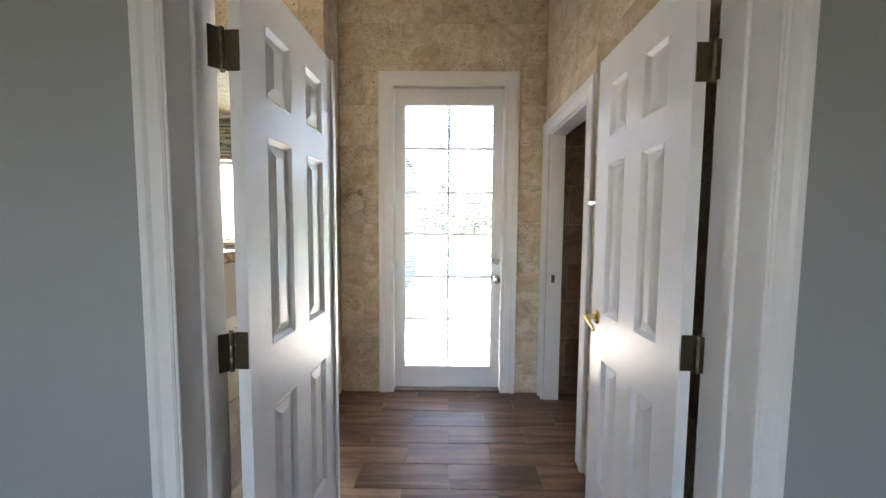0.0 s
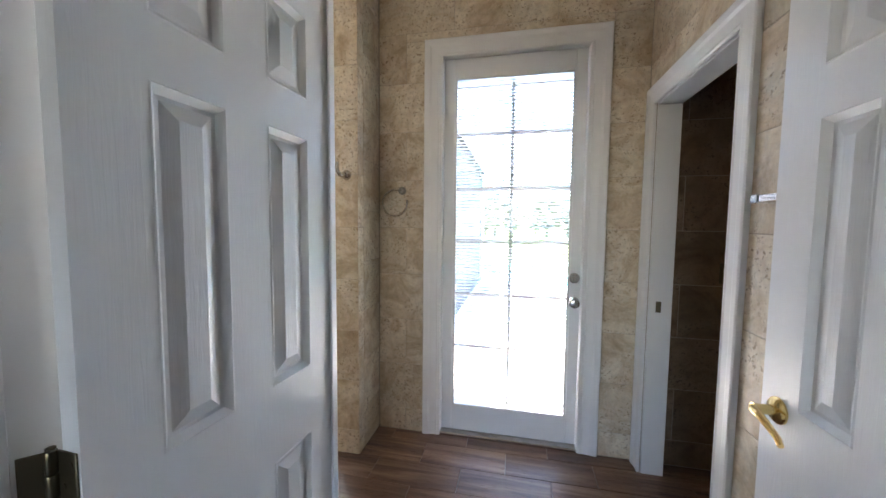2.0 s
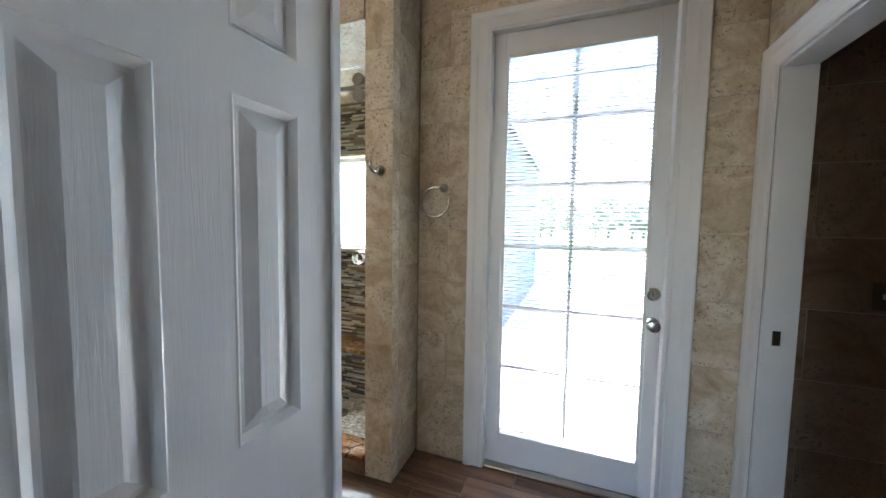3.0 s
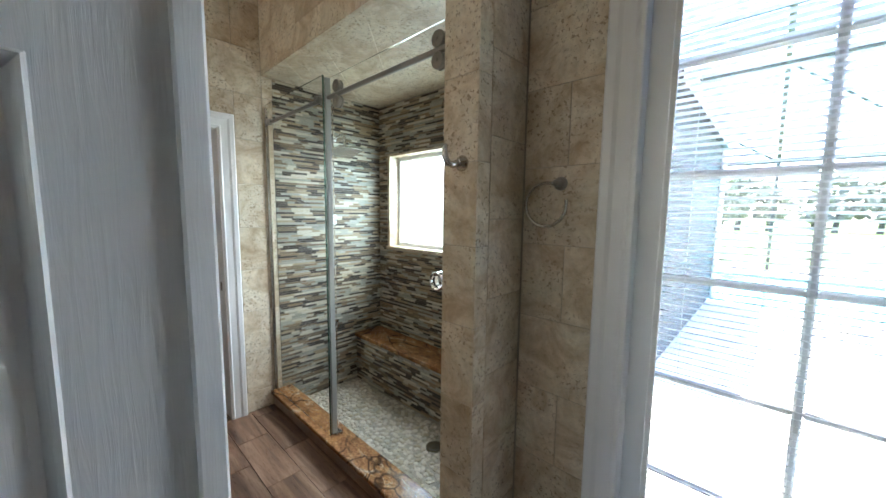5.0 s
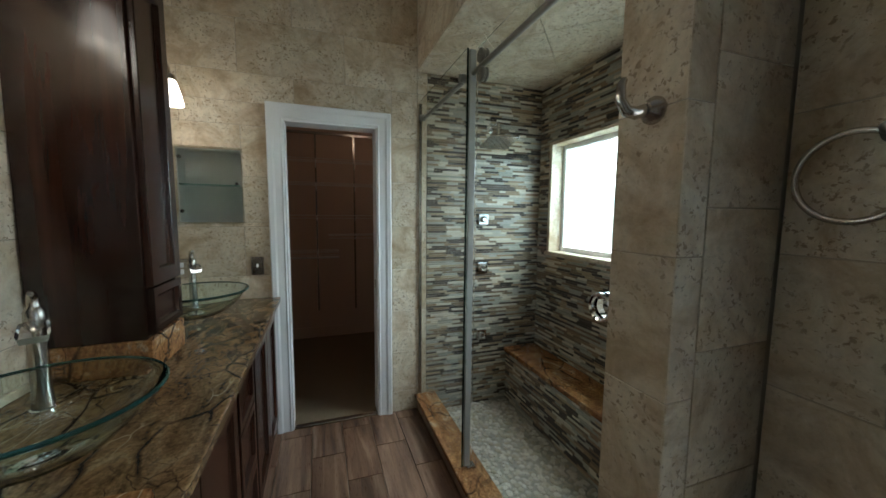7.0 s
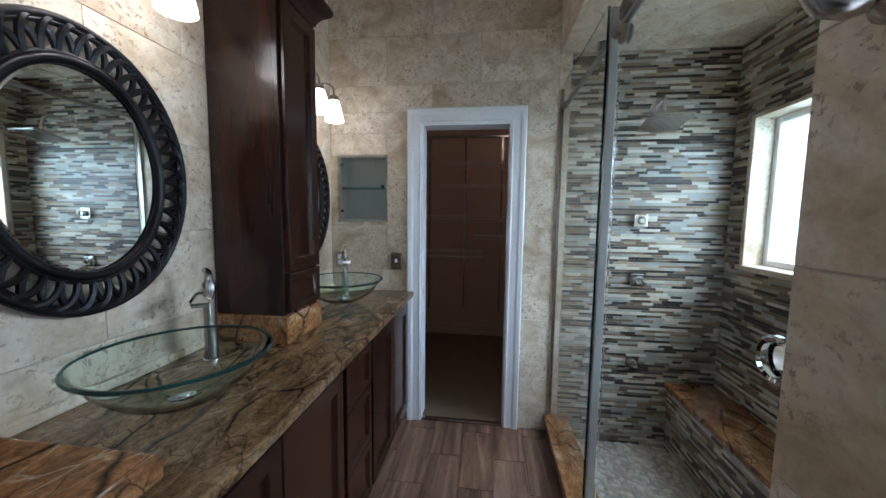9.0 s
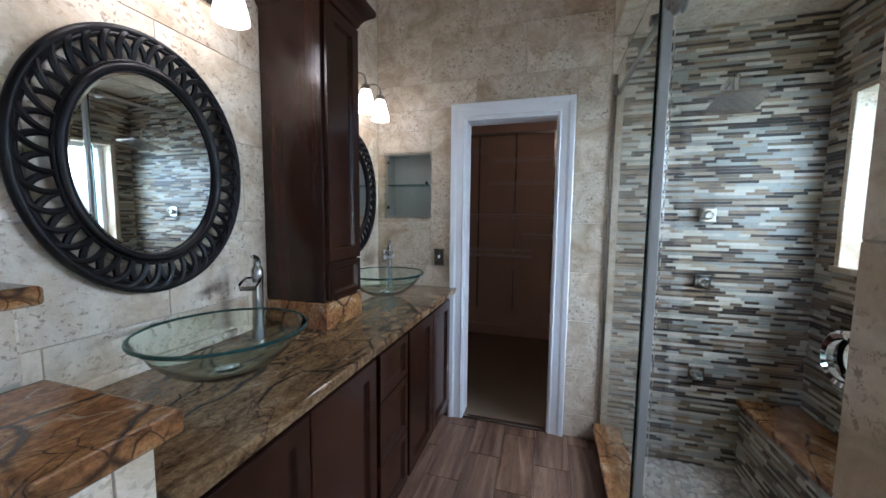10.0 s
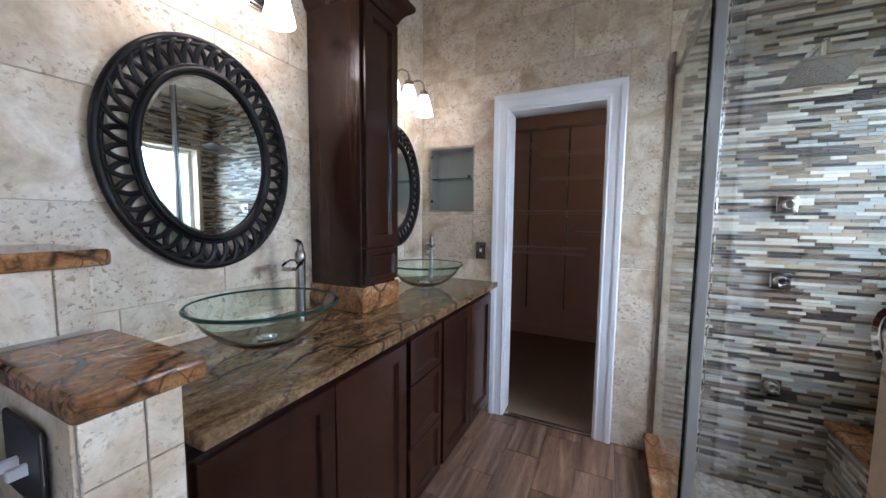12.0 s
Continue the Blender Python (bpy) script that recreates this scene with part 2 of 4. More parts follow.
def structure(name, bm, mat, label, category, kind="structure", smooth=False):
    ob = new(name, finish(bm, name, mat, smooth))
    ORIGIN[ob.name] = Vector((0, 0, 0))
    return tagged(ob, label, category, "", kind)


def box(bm, x0, y0, z0, x1, y1, z1, bevel=0.0, seg=1):
    made = bmesh.ops.create_cube(bm, size=1.0)["verts"]
    bmesh.ops.transform(bm, verts=made, matrix=Matrix.Translation(((x0 + x1) / 2, (y0 + y1) / 2, (z0 + z1) / 2))
                        @ Matrix.Diagonal((abs(x1 - x0), abs(y1 - y0), abs(z1 - z0), 1)))
    if bevel:
        edges = list({e for v in made for e in v.link_edges})
        bmesh.ops.bevel(bm, geom=edges, offset=bevel, segments=seg, profile=0.5, affect="EDGES")
    return bm


def boxes(*rows, bevel=0.0, seg=1):
    bm = bmesh.new()
    for row in rows:
        box(bm, *row, bevel=bevel, seg=seg)
    return bm


def lathe(bm, profile, center, axis="Z", steps=32, cap=True):
    """Turns (radius, height) pairs round an axis."""
    rings = []
    c = Vector(center)
    for r, hgt in profile:
        ring = []
        for i in range(steps):
            a = 2 * math.pi * i / steps
            p = (r * math.cos(a), r * math.sin(a), hgt)
            p = {"Z": p, "Y": (p[0], p[2], p[1]), "X": (p[2], p[0], p[1])}[axis]
            ring.append(bm.verts.new(c + Vector(p)))
        rings.append(ring)
    for a, b in zip(rings, rings[1:]):
        for i in range(steps):
            j = (i + 1) % steps
            bm.faces.new((a[i], a[j], b[j], b[i]))
    if cap:
        bm.faces.new(rings[0])
        bm.faces.new(rings[-1])
    return bm


def tube(bm, points, radius, steps=10, closed=False):
    """A round bar along points; radius may be a list."""
    pts = [Vector(p) for p in points]
    n = len(pts)
    rings = []
    side = None
    for i, p in enumerate(pts):
        a = pts[i - 1] if i or closed else p
        b = pts[(i + 1) % n] if i < n - 1 or closed else p
        d = (b - a).normalized()
        if side is None:
            side = d.orthogonal().normalized()
        side = (side - d * side.dot(d)).normalized()
        up = d.cross(side)
        r = radius[i] if isinstance(radius, (list, tuple)) else radius
        rings.append([bm.verts.new(p + r * (math.cos(2 * math.pi * j / steps) * side + math.sin(2 * math.pi * j / steps) * up)) for j in range(steps)])
    pairs = list(zip(rings, rings[1:])) + ([(rings[-1], rings[0])] if closed else [])
    for a, b in pairs:
        for j in range(steps):
            q = (j + 1) % steps
            bm.faces.new((a[j], a[q], b[q], b[j]))
    if not closed:
        bm.faces.new(rings[0])
        bm.faces.new(rings[-1])
    return bm


def plane_of(origin, u, v, n):
    return Matrix((( u[0], v[0], n[0], origin[0]), (u[1], v[1], n[1], origin[1]), (u[2], v[2], n[2], origin[2]), (0, 0, 0, 1)))


X, Y, Z = Vector((1, 0, 0)), Vector((0, 1, 0)), Vector((0, 0, 1))


def facing_south(y):
    return plane_of((0, y, 0), X, Z, -Y)


def facing_north(y):
    return plane_of((0, y, 0), -X, Z, Y)


def facing_east(x):
    return plane_of((x, 0, 0), Y, Z, X)


def facing_west(x):
    return plane_of((x, 0, 0), -Y, Z, -X)


def wall_box(name, span, holes, label, mat, axis):
    """A wall with openings right through it. span: x0, x1, y0, y1, z0, z1; holes: along0, along1, z0, z1; axis: the way it runs."""
    x0, x1, y0, y1, z0, z1 = span
    a0, a1 = (x0, x1) if axis == "x" else (y0, y1)
    cuts = sorted({a0, a1, *(q for h in holes for q in h[:2])})
    zs = sorted({z0, z1, *(q for h in holes for q in h[2:])})
    bm = bmesh.new()
    grid = {}

    def vert(i, j, s):
        key = (i, j, s)
        if key not in grid:
            c, z = cuts[i], zs[j]
            grid[key] = bm.verts.new((c, (y0, y1)[s], z) if axis == "x" else ((x0, x1)[s], c, z))
        return grid[key]

    nu, nv = len(cuts) - 1, len(zs) - 1
    solid = {(i, j): not any(h[0] <= (cuts[i] + cuts[i + 1]) / 2 <= h[1] and h[2] <= (zs[j] + zs[j + 1]) / 2 <= h[3] for h in holes)
             for i in range(nu) for j in range(nv)}
    for (i, j), there in solid.items():
        if not there:
            continue
        for s in (0, 1):
            bm.faces.new((vert(i, j, s), vert(i + 1, j, s), vert(i + 1, j + 1, s), vert(i, j + 1, s)))
        for di, dj, p, q in ((-1, 0, (i, j), (i, j + 1)), (1, 0, (i + 1, j), (i + 1, j + 1)), (0, -1, (i, j), (i + 1, j)), (0, 1, (i, j + 1), (i + 1, j + 1))):
            if not solid.get((i + di, j + dj), False):
                bm.faces.new((vert(*p, 0), vert(*q, 0), vert(*q, 1), vert(*p, 1)))
    return structure(name, bm, mat, label, "wall")


PIECES = {}


def piece_mesh(name, w, h, d, mat, chamfer=0.0012):
    key = (name, round(w, 3), round(h, 3), d, mat.name)
    if key not in PIECES:
        bm = bmesh.new()
        rings = []
        for inset, depth in ((0, 0), (0, d - chamfer), (chamfer, d)):
            a, b = w / 2 - inset, h / 2 - inset
            rings.append([bm.verts.new(p) for p in ((-a, -b, depth), (a, -b, depth), (a, b, depth), (-a, b, depth))])
        for p, q in zip(rings, rings[1:]):
            for i in range(4):
                bm.faces.new((p[i], p[(i + 1) % 4], q[(i + 1) % 4], q[i]))
        bm.faces.new(rings[-1])
        PIECES[key] = finish(bm, name, mat)
    return PIECES[key]


def cut_rect(rect, holes):
    rects = [rect]
    for hu0, hu1, hv0, hv1 in holes:
        out = []
        for u0, u1, v0, v1 in rects:
            if hu1 <= u0 or hu0 >= u1 or hv1 <= v0 or hv0 >= v1:
                out.append((u0, u1, v0, v1))
                continue
            if v0 < hv0: out.append((u0, u1, v0, hv0))
            if hv1 < v1: out.append((u0, u1, hv1, v1))
            m0, m1 = max(v0, hv0), min(v1, hv1)
            if u0 < hu0: out.append((u0, hu0, m0, m1))
            if hu1 < u1: out.append((hu1, u1, m0, m1))
        rects = out
    return rects


def lay(name, parent, base, span, size, start, mat, holes=(), depth=0.003, joint=0.003, shift=0.5):
    """Courses of rectangular pieces on a plane, each an object of its own. span: u0, u1, v0, v1; start: where a joint lies."""
    u0, u1, v0, v1 = span
    w, h = size
    row = math.floor((v0 - start[1]) / h)
    while start[1] + row * h < v1:
        a = start[0] + (row % 2) * w * shift
        col = math.floor((u0 - a) / w)
        while a + col * w < u1:
            r = (max(u0, a + col * w), min(u1, a + (col + 1) * w), max(v0, start[1] + row * h), min(v1, start[1] + (row + 1) * h))
            for p0, p1, q0, q1 in cut_rect(r, holes):
                if p1 - p0 > 0.012 and q1 - q0 > 0.012:
                    ob = new(name, piece_mesh(name, p1 - p0 - joint, q1 - q0 - joint, depth, mat))
                    ob.parent = parent
                    ob.matrix_basis = base @ Matrix.Translation(((p0 + p1) / 2, (q0 + q1) / 2, 0))
            col += 1
        row += 1


CASING = ((0.0, 0.0), (0.0, 0.010), (0.008, 0.014), (0.016, 0.011), (0.05, 0.014), (0.062, 0.020), (0.084, 0.022), (0.09, 0.018), (0.09, 0.0))


def casing(name, base, u0, u1, top, parent, width=0.09, bottom=0.0):
    """A mitred, moulded casing round three sides of an opening."""
    bm = bmesh.new()
    s = width / 0.09
    rows = [[bm.verts.new(base @ Vector(p)) for p in ((u0 - o * s, bottom, n), (u0 - o * s, top + o * s, n), (u1 + o * s, top + o * s, n), (u1 + o * s, bottom, n))] for o, n in CASING]
    for a, b in zip(rows, rows[1:]):
        for i in range(3):
            bm.faces.new((a[i], a[i + 1], b[i + 1], b[i]))
    for i in (0, 3):
        bm.faces.new([r[i] for r in rows])
    return part(name, bm, WHITE, parent)


ROWS0 = 0.152   # height of one course joint; courses are 0.304 high
TILE = (0.61, 0.304)

# ---- large structure ----
HIGH = 3.2
north = wall_box("wall_north", (-0.72, 2.3, 3.013, 3.17, 0, HIGH), [(-0.315, 0.575, 0, 2.445)], "travertine tiled exterior wall round the glazed door", GROUT, "x")
east = wall_box("wall_east", (0.883, 1.0, 1.197, 3.013, 0, HIGH), [(2.18, 2.91, 0, 2.045)], "travertine tiled partition with a pocket door opening", GROUT, "y")
south = wall_box("wall_south", (-2.663, 3.4, 1.05, 1.197, 0, HIGH), [(-0.528, 0.853, 0, 2.095)], "tiled wall behind the vanity, painted grey on its bedroom side", GROUT, "x")
west = wall_box("wall_west", (-2.79, -2.663, 0.9, 3.86, 0, HIGH), [(1.825, 2.415, 0, 2.035), (1.265, 1.592, 1.395, 1.825)], "travertine tiled wall with the closet doorway", GROUT, "y")
header = wall_box("wall_shower_header", (-2.663, -0.89, 2.693, 2.80, 2.43, HIGH), [], "travertine tiled header over the shower opening", GROUT, "x")
pier = wall_box("wall_shower_pier", (-0.89, -0.728, 2.701, 3.86, 0, HIGH), [], "travertine tiled pier between shower and door", GROUT, "y")
shower_back = wall_box("wall_shower_back", (-2.663, -0.89, 3.714, 3.86, -0.05, HIGH), [(-2.53, -1.25, 1.16, 2.0)], "mosaic tiled shower wall with a frosted window", GREY_GROUT, "x")
wc_south = wall_box("wall_toilet_south", (1.0, 2.3, 1.78, 1.9, 0, HIGH), [], "brown toilet room wall, the room's dimness put into its colour", TRAV_DARK, "x")
wc_east = wall_box("wall_toilet_east", (2.3, 2.42, 1.78, 3.17, 0, HIGH), [], "brown toilet room wall, the room's dimness put into its colour", TRAV_DARK, "y")
closet_back = wall_box("wall_closet_back", (-4.62, -4.5, 0.78, 3.2, 0, 2.6), [], "tan painted back wall of the closet", TAN, "y")
closet_s = wall_box("wall_closet_south", (-4.5, -2.79, 0.78, 0.9, 0, 2.6), [], "tan painted side wall of the closet", TAN, "x")
closet_n = wall_box("wall_closet_north", (-4.5, -2.79, 3.08, 3.2, 0, 2.6), [], "tan painted side wall of the closet", TAN, "x")
lining = wall_box("wall_closet_east", (-2.80, -2.79, 0.9, 3.08, 0, 2.5), [(1.825, 2.415, 0, 2.035)], "tan painted closet side of the doorway wall", TAN, "y")
bed = wall_box("wall_bedroom_north", (-3.0, 3.4, 1.038, 1.05, 0, 2.75), [(-0.528, 0.853, 0, 2.095)], "smooth light grey painted bedroom wall", WALL_GREY, "x")
wall_box("wall_bedroom_west", (-3.12, -3.0, -3.5, 1.03, 0, 2.75), [], "smooth light grey painted bedroom wall", WALL_GREY, "y")
wall_box("wall_bedroom_east", (3.4, 3.52, -3.5, 1.03, 0, 2.75), [], "smooth light grey painted bedroom wall", WALL_GREY, "y")
wall_box("wall_bedroom_south", (-3.12, 3.52, -3.62, -3.5, 0, 2.75), [(-1.6, 0.4, 0.7, 2.3)], "smooth light grey painted bedroom wall with an added window opening", WALL_GREY, "x")

floor = structure("floor", boxes((-2.663, 1.03, -0.06, 2.3, 2.70, -0.009), (-0.728, 2.70, -0.06, 2.3, 3.1, -0.009)), GREY_GROUT, "floor of brown wood-look tile planks", "floor")
structure("floor_bedroom", boxes((-3.0, -3.5, -0.06, 3.4, 1.03, -0.004)), FLOOR_WOOD, "brown wood-look bedroom floor", "floor")
structure("floor_closet", boxes((-4.5, 0.9, -0.06, -2.668, 3.08, 0.006)), CARPET, "brown closet carpet", "floor")
shower_floor = structure("floor_shower", boxes((-2.663, 2.70, -0.10, -0.89, 3.714, -0.04)), GREY_GROUT, "pebble mosaic shower floor", "floor")
structure("ceiling", boxes((-2.663, 1.03, HIGH, 2.42, 3.17, HIGH + 0.1)), CEIL, "plain painted bathroom ceiling", "ceiling")
structure("ceiling_closet", boxes((-4.62, 0.78, 2.5, -2.79, 3.2, 2.6)), CEIL, "plain painted closet ceiling", "ceiling")
structure("ceiling_bedroom", boxes((-3.12, -3.62, 2.75, 3.52, 1.03, 2.85)), CEIL, "plain painted bedroom ceiling", "ceiling")

# ---- doors and windows of the setting ----
def door_set(name, label):
    return thing(name, (0, 0, 0), label, "door frame", kind="structure")


# double doorway: jamb lining and casings
d = door_set("door_frame_1", "white painted moulded frame of the double doorway")
part("jamb", boxes((-0.528, 1.03, 0, -0.508, 1.212, 2.095), (0.833, 1.03, 0, 0.853, 1.212, 2.095), (-0.508, 1.03, 2.075, 0.833, 1.200, 2.095), bevel=0.002), WHITE, d)
part("door_stop", boxes((-0.5075, 1.11, 0, -0.496, 1.146, 2.0745), (0.821, 1.11, 0, 0.8325, 1.146, 2.0745), (-0.496, 1.11, 2.062, 0.821, 1.146, 2.0745), bevel=0.002), WHITE, d)
casing("casing", facing_south(1.038), -0.514, 0.839, 2.081, d, width=0.06)

# closet doorway
d = door_set("door_frame_2", "white painted moulded casing of the closet doorway")
part("jamb", boxes((-2.80, 1.825, 0, -2.655, 1.84, 2.035), (-2.80, 2.40, 0, -2.655, 2.415, 2.035), (-2.80, 1.84, 2.02, -2.655, 2.40, 2.035), bevel=0.002), WHITE, d)
part("threshold", boxes((-2.70, 1.84, 0.0, -2.662, 2.40, 0.012), bevel=0.004), NICKEL, d, "thin metal carpet strip")
casing("casing", facing_east(-2.66), 1.832, 2.408, 2.03, d, width=0.095)
part("strike_plate", boxes((-2.74, 2.397, 0.93, -2.71, 2.3995, 0.99)), AGED, d)

# pocket doorway to the toilet room
d = door_set("door_frame_3", "white painted moulded casing of the pocket doorway")
part("jamb", boxes((0.885, 2.18, 0, 1.0, 2.195, 2.045), (0.885, 2.895, 0, 1.0, 2.91, 2.045), (0.885, 2.195, 2.03, 1.0, 2.895, 2.045), bevel=0.002), WHITE, d)
casing("casing", facing_west(0.88), -2.903, -2.187, 2.038, d, width=0.10)
part("strike_plate", boxes((0.92, 2.8905, 0.925, 0.945, 2.8945, 0.985)), AGED, d)
p = thing("pocket_door", (0.94, 2.19, 0), "white pocket door slid almost wholly into the wall", "door")
part("leaf", boxes((0.925, 2.1955, 0.01, 0.96, 2.203, 2.025)), WHITE, p)


# six-panel leaves
def panel_leaf(name, hinge, turn, length, height, label, flip):
    """flip: 1 or -1, the side of the hinge line on which the leaf's thickness lies."""
    ob = thing(name, hinge, label, "door", group="double doors", turn=turn)
    bm = bmesh.new()
    thick = 0.035
    stile, mid = 0.112, 0.112
    pw = (length - 2 * stile - mid) / 2
    us = [0, stile, stile + pw, stile + pw + mid, length - stile, length]
    vs = [0, 0.23, 0.778, 0.971, 1.602, 1.706, 1.920, height]
    rings = ((0.0, 0.0), (0.003, 0.002), (0.007, -0.002), (0.016, -0.012), (0.024, -0.0125), (0.052, -0.003))
    for face in (0, 1):
        y = 0 if face == 0 else flip * thick
        out = -flip if face == 0 else flip
        for i in range(5):
            for j in range(7):
                u0, u1, v0, v1 = us[i], us[i + 1], vs[j], vs[j + 1]
                if i in (1, 3) and j in (1, 3, 5):
                    loops = [[bm.verts.new(q) for q in ((u0 + o, y + out * n, v0 + o), (u1 - o, y + out * n, v0 + o), (u1 - o, y + out * n, v1 - o), (u0 + o, y + out * n, v1 - o))] for o, n in rings]
                    for a, b in zip(loops, loops[1:]):
                        for q in range(4):
                            bm.faces.new((a[q], a[(q + 1) % 4], b[(q + 1) % 4], b[q]))
                    bm.faces.new(loops[-1])
                else:
                    bm.faces.new([bm.verts.new(q) for q in ((u0, y, v0), (u1, y, v0), (u1, y, v1), (u0, y, v1))])
    for a, b in (((0, 0), (0, height)), ((length, 0), (length, height)), ((0, 0), (length, 0)), ((0, height), (length, height))):
        bm.faces.new([bm.verts.new(q) for q in ((a[0], 0, a[1]), (b[0], 0, b[1]), (b[0], flip * thick, b[1]), (a[0], flip * thick, a[1]))])
    bmesh.ops.remove_doubles(bm, verts=bm.verts, dist=0.0002)
    part("leaf", bm, DOOR_WHITE, ob)
    for z in ((0.22, 0.995, 1.791) if flip > 0 else (0.22, 0.984, 1.786)):
        hb = bmesh.new()
        for seg in range(3):
            lathe(hb, ((0.0068, 0.0), (0.0078, 0.002), (0.0078, 0.032), (0.0068, 0.034)), (-0.007, flip * 0.047, z - 0.052 + seg * 0.035), steps=12)
        for end in (-0.058, 0.053):
            lathe(hb, ((0.003, 0.0), (0.006, 0.0015), (0.006, 0.0035), (0.003, 0.005)), (-0.007, flip * 0.047, z + end), steps=12)
        box(hb, -0.003, flip * 0.004, z - 0.052, 0.0, flip * 0.041, z + 0.052, bevel=0.0012)
        slant = [(-0.010, 0.049), (-0.032, 0.068), (-0.034, 0.0658), (-0.012, 0.0468)]
        low, high = ([hb.verts.new((u, flip * v, z + h)) for u, v in slant] for h in (-0.052, 0.052))
        for i in range(4):
            hb.faces.new((low[i], low[(i + 1) % 4], high[(i + 1) % 4], high[i]))
        hb.faces.new(low)
        hb.faces.new(high)
        for sz in (-0.034, 0.0, 0.034):
            lathe(hb, ((0.0045, 0.0), (0.004, -0.0012)), (-0.003, flip * (0.014 if sz else 0.030), z + sz), "X", 8)
        part("hinge", hb, AGED, ob, "tarnished brass butt hinge", smooth=True)
    return ob


left_leaf = panel_leaf("double_door", (-0.423, 1.178, 0.012), 87.2, 0.632, 2.05, "white six-panel moulded door standing open", 1)
ab = boxes((0.6325, -0.012, 0.0, 0.6405, 0.047, 2.05), bevel=0.003)
box(ab, 0.612, -0.0125, 0.0, 0.6405, -0.0035, 2.05, bevel=0.003)
part("astragal", ab, DOOR_WHITE, left_leaf, "white moulded strip along the closing edge")
right_leaf = panel_leaf("double_door", (0.778, 1.222, 0.012), 90.0, 0.592, 2.05, "white six-panel moulded door standing open with brass lever", -1)
hb = bmesh.new()
lathe(hb, ((0.031, 0.0), (0.031, 0.004), (0.026, 0.009), (0.012, 0.012), (0.011, 0.045), (0.013, 0.052)), (0.535, 0.0, 0.948), "Y", 24)
lever = part("lever_handle", hb, BRASS, right_leaf, "polished brass lever handle", smooth=True)
hb = bmesh.new()
tube(hb, [(0.535, 0.050, 0.948), (0.520, 0.058, 0.951), (0.495, 0.060, 0.949), (0.470, 0.058, 0.939), (0.445, 0.056, 0.927), (0.429, 0.060, 0.919)], [0.010, 0.0105, 0.009, 0.008, 0.007, 0.006], 12)
part("lever", hb, BRASS, lever, smooth=True)

# glazed exterior door
d = door_set("door_frame_4", "white painted moulded casing of the exterior door")
part("jamb", boxes((-0.315, 3.0, 0, -0.30, 3.17, 2.445), (0.56, 3.0, 0, 0.575, 3.17, 2.445), (-0.30, 3.0, 2.43, 0.56, 3.17, 2.445), bevel=0.002), WHITE, d)
casing("casing", facing_south(3.012), -0.31, 0.57, 2.425, d, width=0.105)
part("sill", boxes((-0.30, 3.0, 0.0, 0.56, 3.19, 0.022), bevel=0.006), NICKEL, d, "worn metal threshold")
door = thing("exterior_door", (0.13, 3.07, 0.02), "white exterior door with twelve panes and a mini blind", "door")
LX0, LX1, GX0, GX1, GZ0, GZ1 = -0.297, 0.557, -0.229, 0.496, 0.20, 2.31
part("door_frame", boxes((LX0, 3.05, 0.024, GX0, 3.094, 2.427), (GX1, 3.05, 0.024, LX1, 3.094, 2.427), (GX0, 3.05, 0.024, GX1, 3.094, GZ0), (GX0, 3.05, GZ1, GX1, 3.094, 2.427), bevel=0.003), WHITE, door)
mx, mw = (GX0 + GX1) / 2, 0.011
rows = [1.964, 1.621, 1.282, 0.939, 0.591]
part("glazing_bead", boxes((GX0, 3.040, GZ0, GX0 + 0.018, 3.05, GZ1), (GX1 - 0.018, 3.040, GZ0, GX1, 3.05, GZ1), (GX0 + 0.018, 3.040, GZ1 - 0.018, GX1 - 0.018, 3.05, GZ1), bevel=0.003), WHITE, door)
part("muntin", boxes((mx - mw, 3.072, GZ0, mx + mw, 3.090, GZ1), bevel=0.006), WHITE, door)
for z in rows:
    for a, b in ((GX0, mx - mw), (mx + mw, GX1)):
        part("muntin", boxes((a, 3.072, z - mw, b, 3.090, z + mw), bevel=0.006), WHITE, door)
zs = [GZ1] + rows + [GZ0]
for hi, lo in zip(zs, zs[1:]):
    for a, b in ((GX0, mx), (mx, GX1)):
        pane = part("pane", boxes((a + 0.001, 3.079, lo + 0.001, b - 0.001, 3.083, hi - 0.001)), CLEAR, door)
        pane.visible_shadow = False
kb = bmesh.new()
lathe(kb, ((0.033, 0.0), (0.033, -0.006), (0.014, -0.010), (0.012, -0.030), (0.024, -0.038), (0.029, -0.052), (0.026, -0.064), (0.012, -0.068)), (0.520, 3.05, 0.926), "Y", 24)
part("door_knob", kb, NICKEL, door, "satin nickel door knob", smooth=True)
kb = bmesh.new()
lathe(kb, ((0.031, 0.0), (0.031, -0.008), (0.025, -0.013)), (0.520, 3.05, 1.074), "Y", 24)
box(kb, 0.516, 3.022, 1.058, 0.524, 3.04, 1.09, bevel=0.002)
part("deadbolt", kb, NICKEL, door, "satin nickel deadbolt turn", smooth=True)
SLAT = material("blind_vinyl", 0.55, 0.0, (0.90, 0.91, 0.92), Transmission_Weight=0.55)
blind = thing("mini_blind", (0.13, 3.06, 0.2), "white horizontal mini blind hanging slightly crooked on the door", "blind")
part("head_rail", boxes((GX0 + 0.004, 3.052, 2.272, GX1 - 0.004, 3.070, 2.298), bevel=0.002), SLAT, blind)
slat_mesh = None
z = 2.262
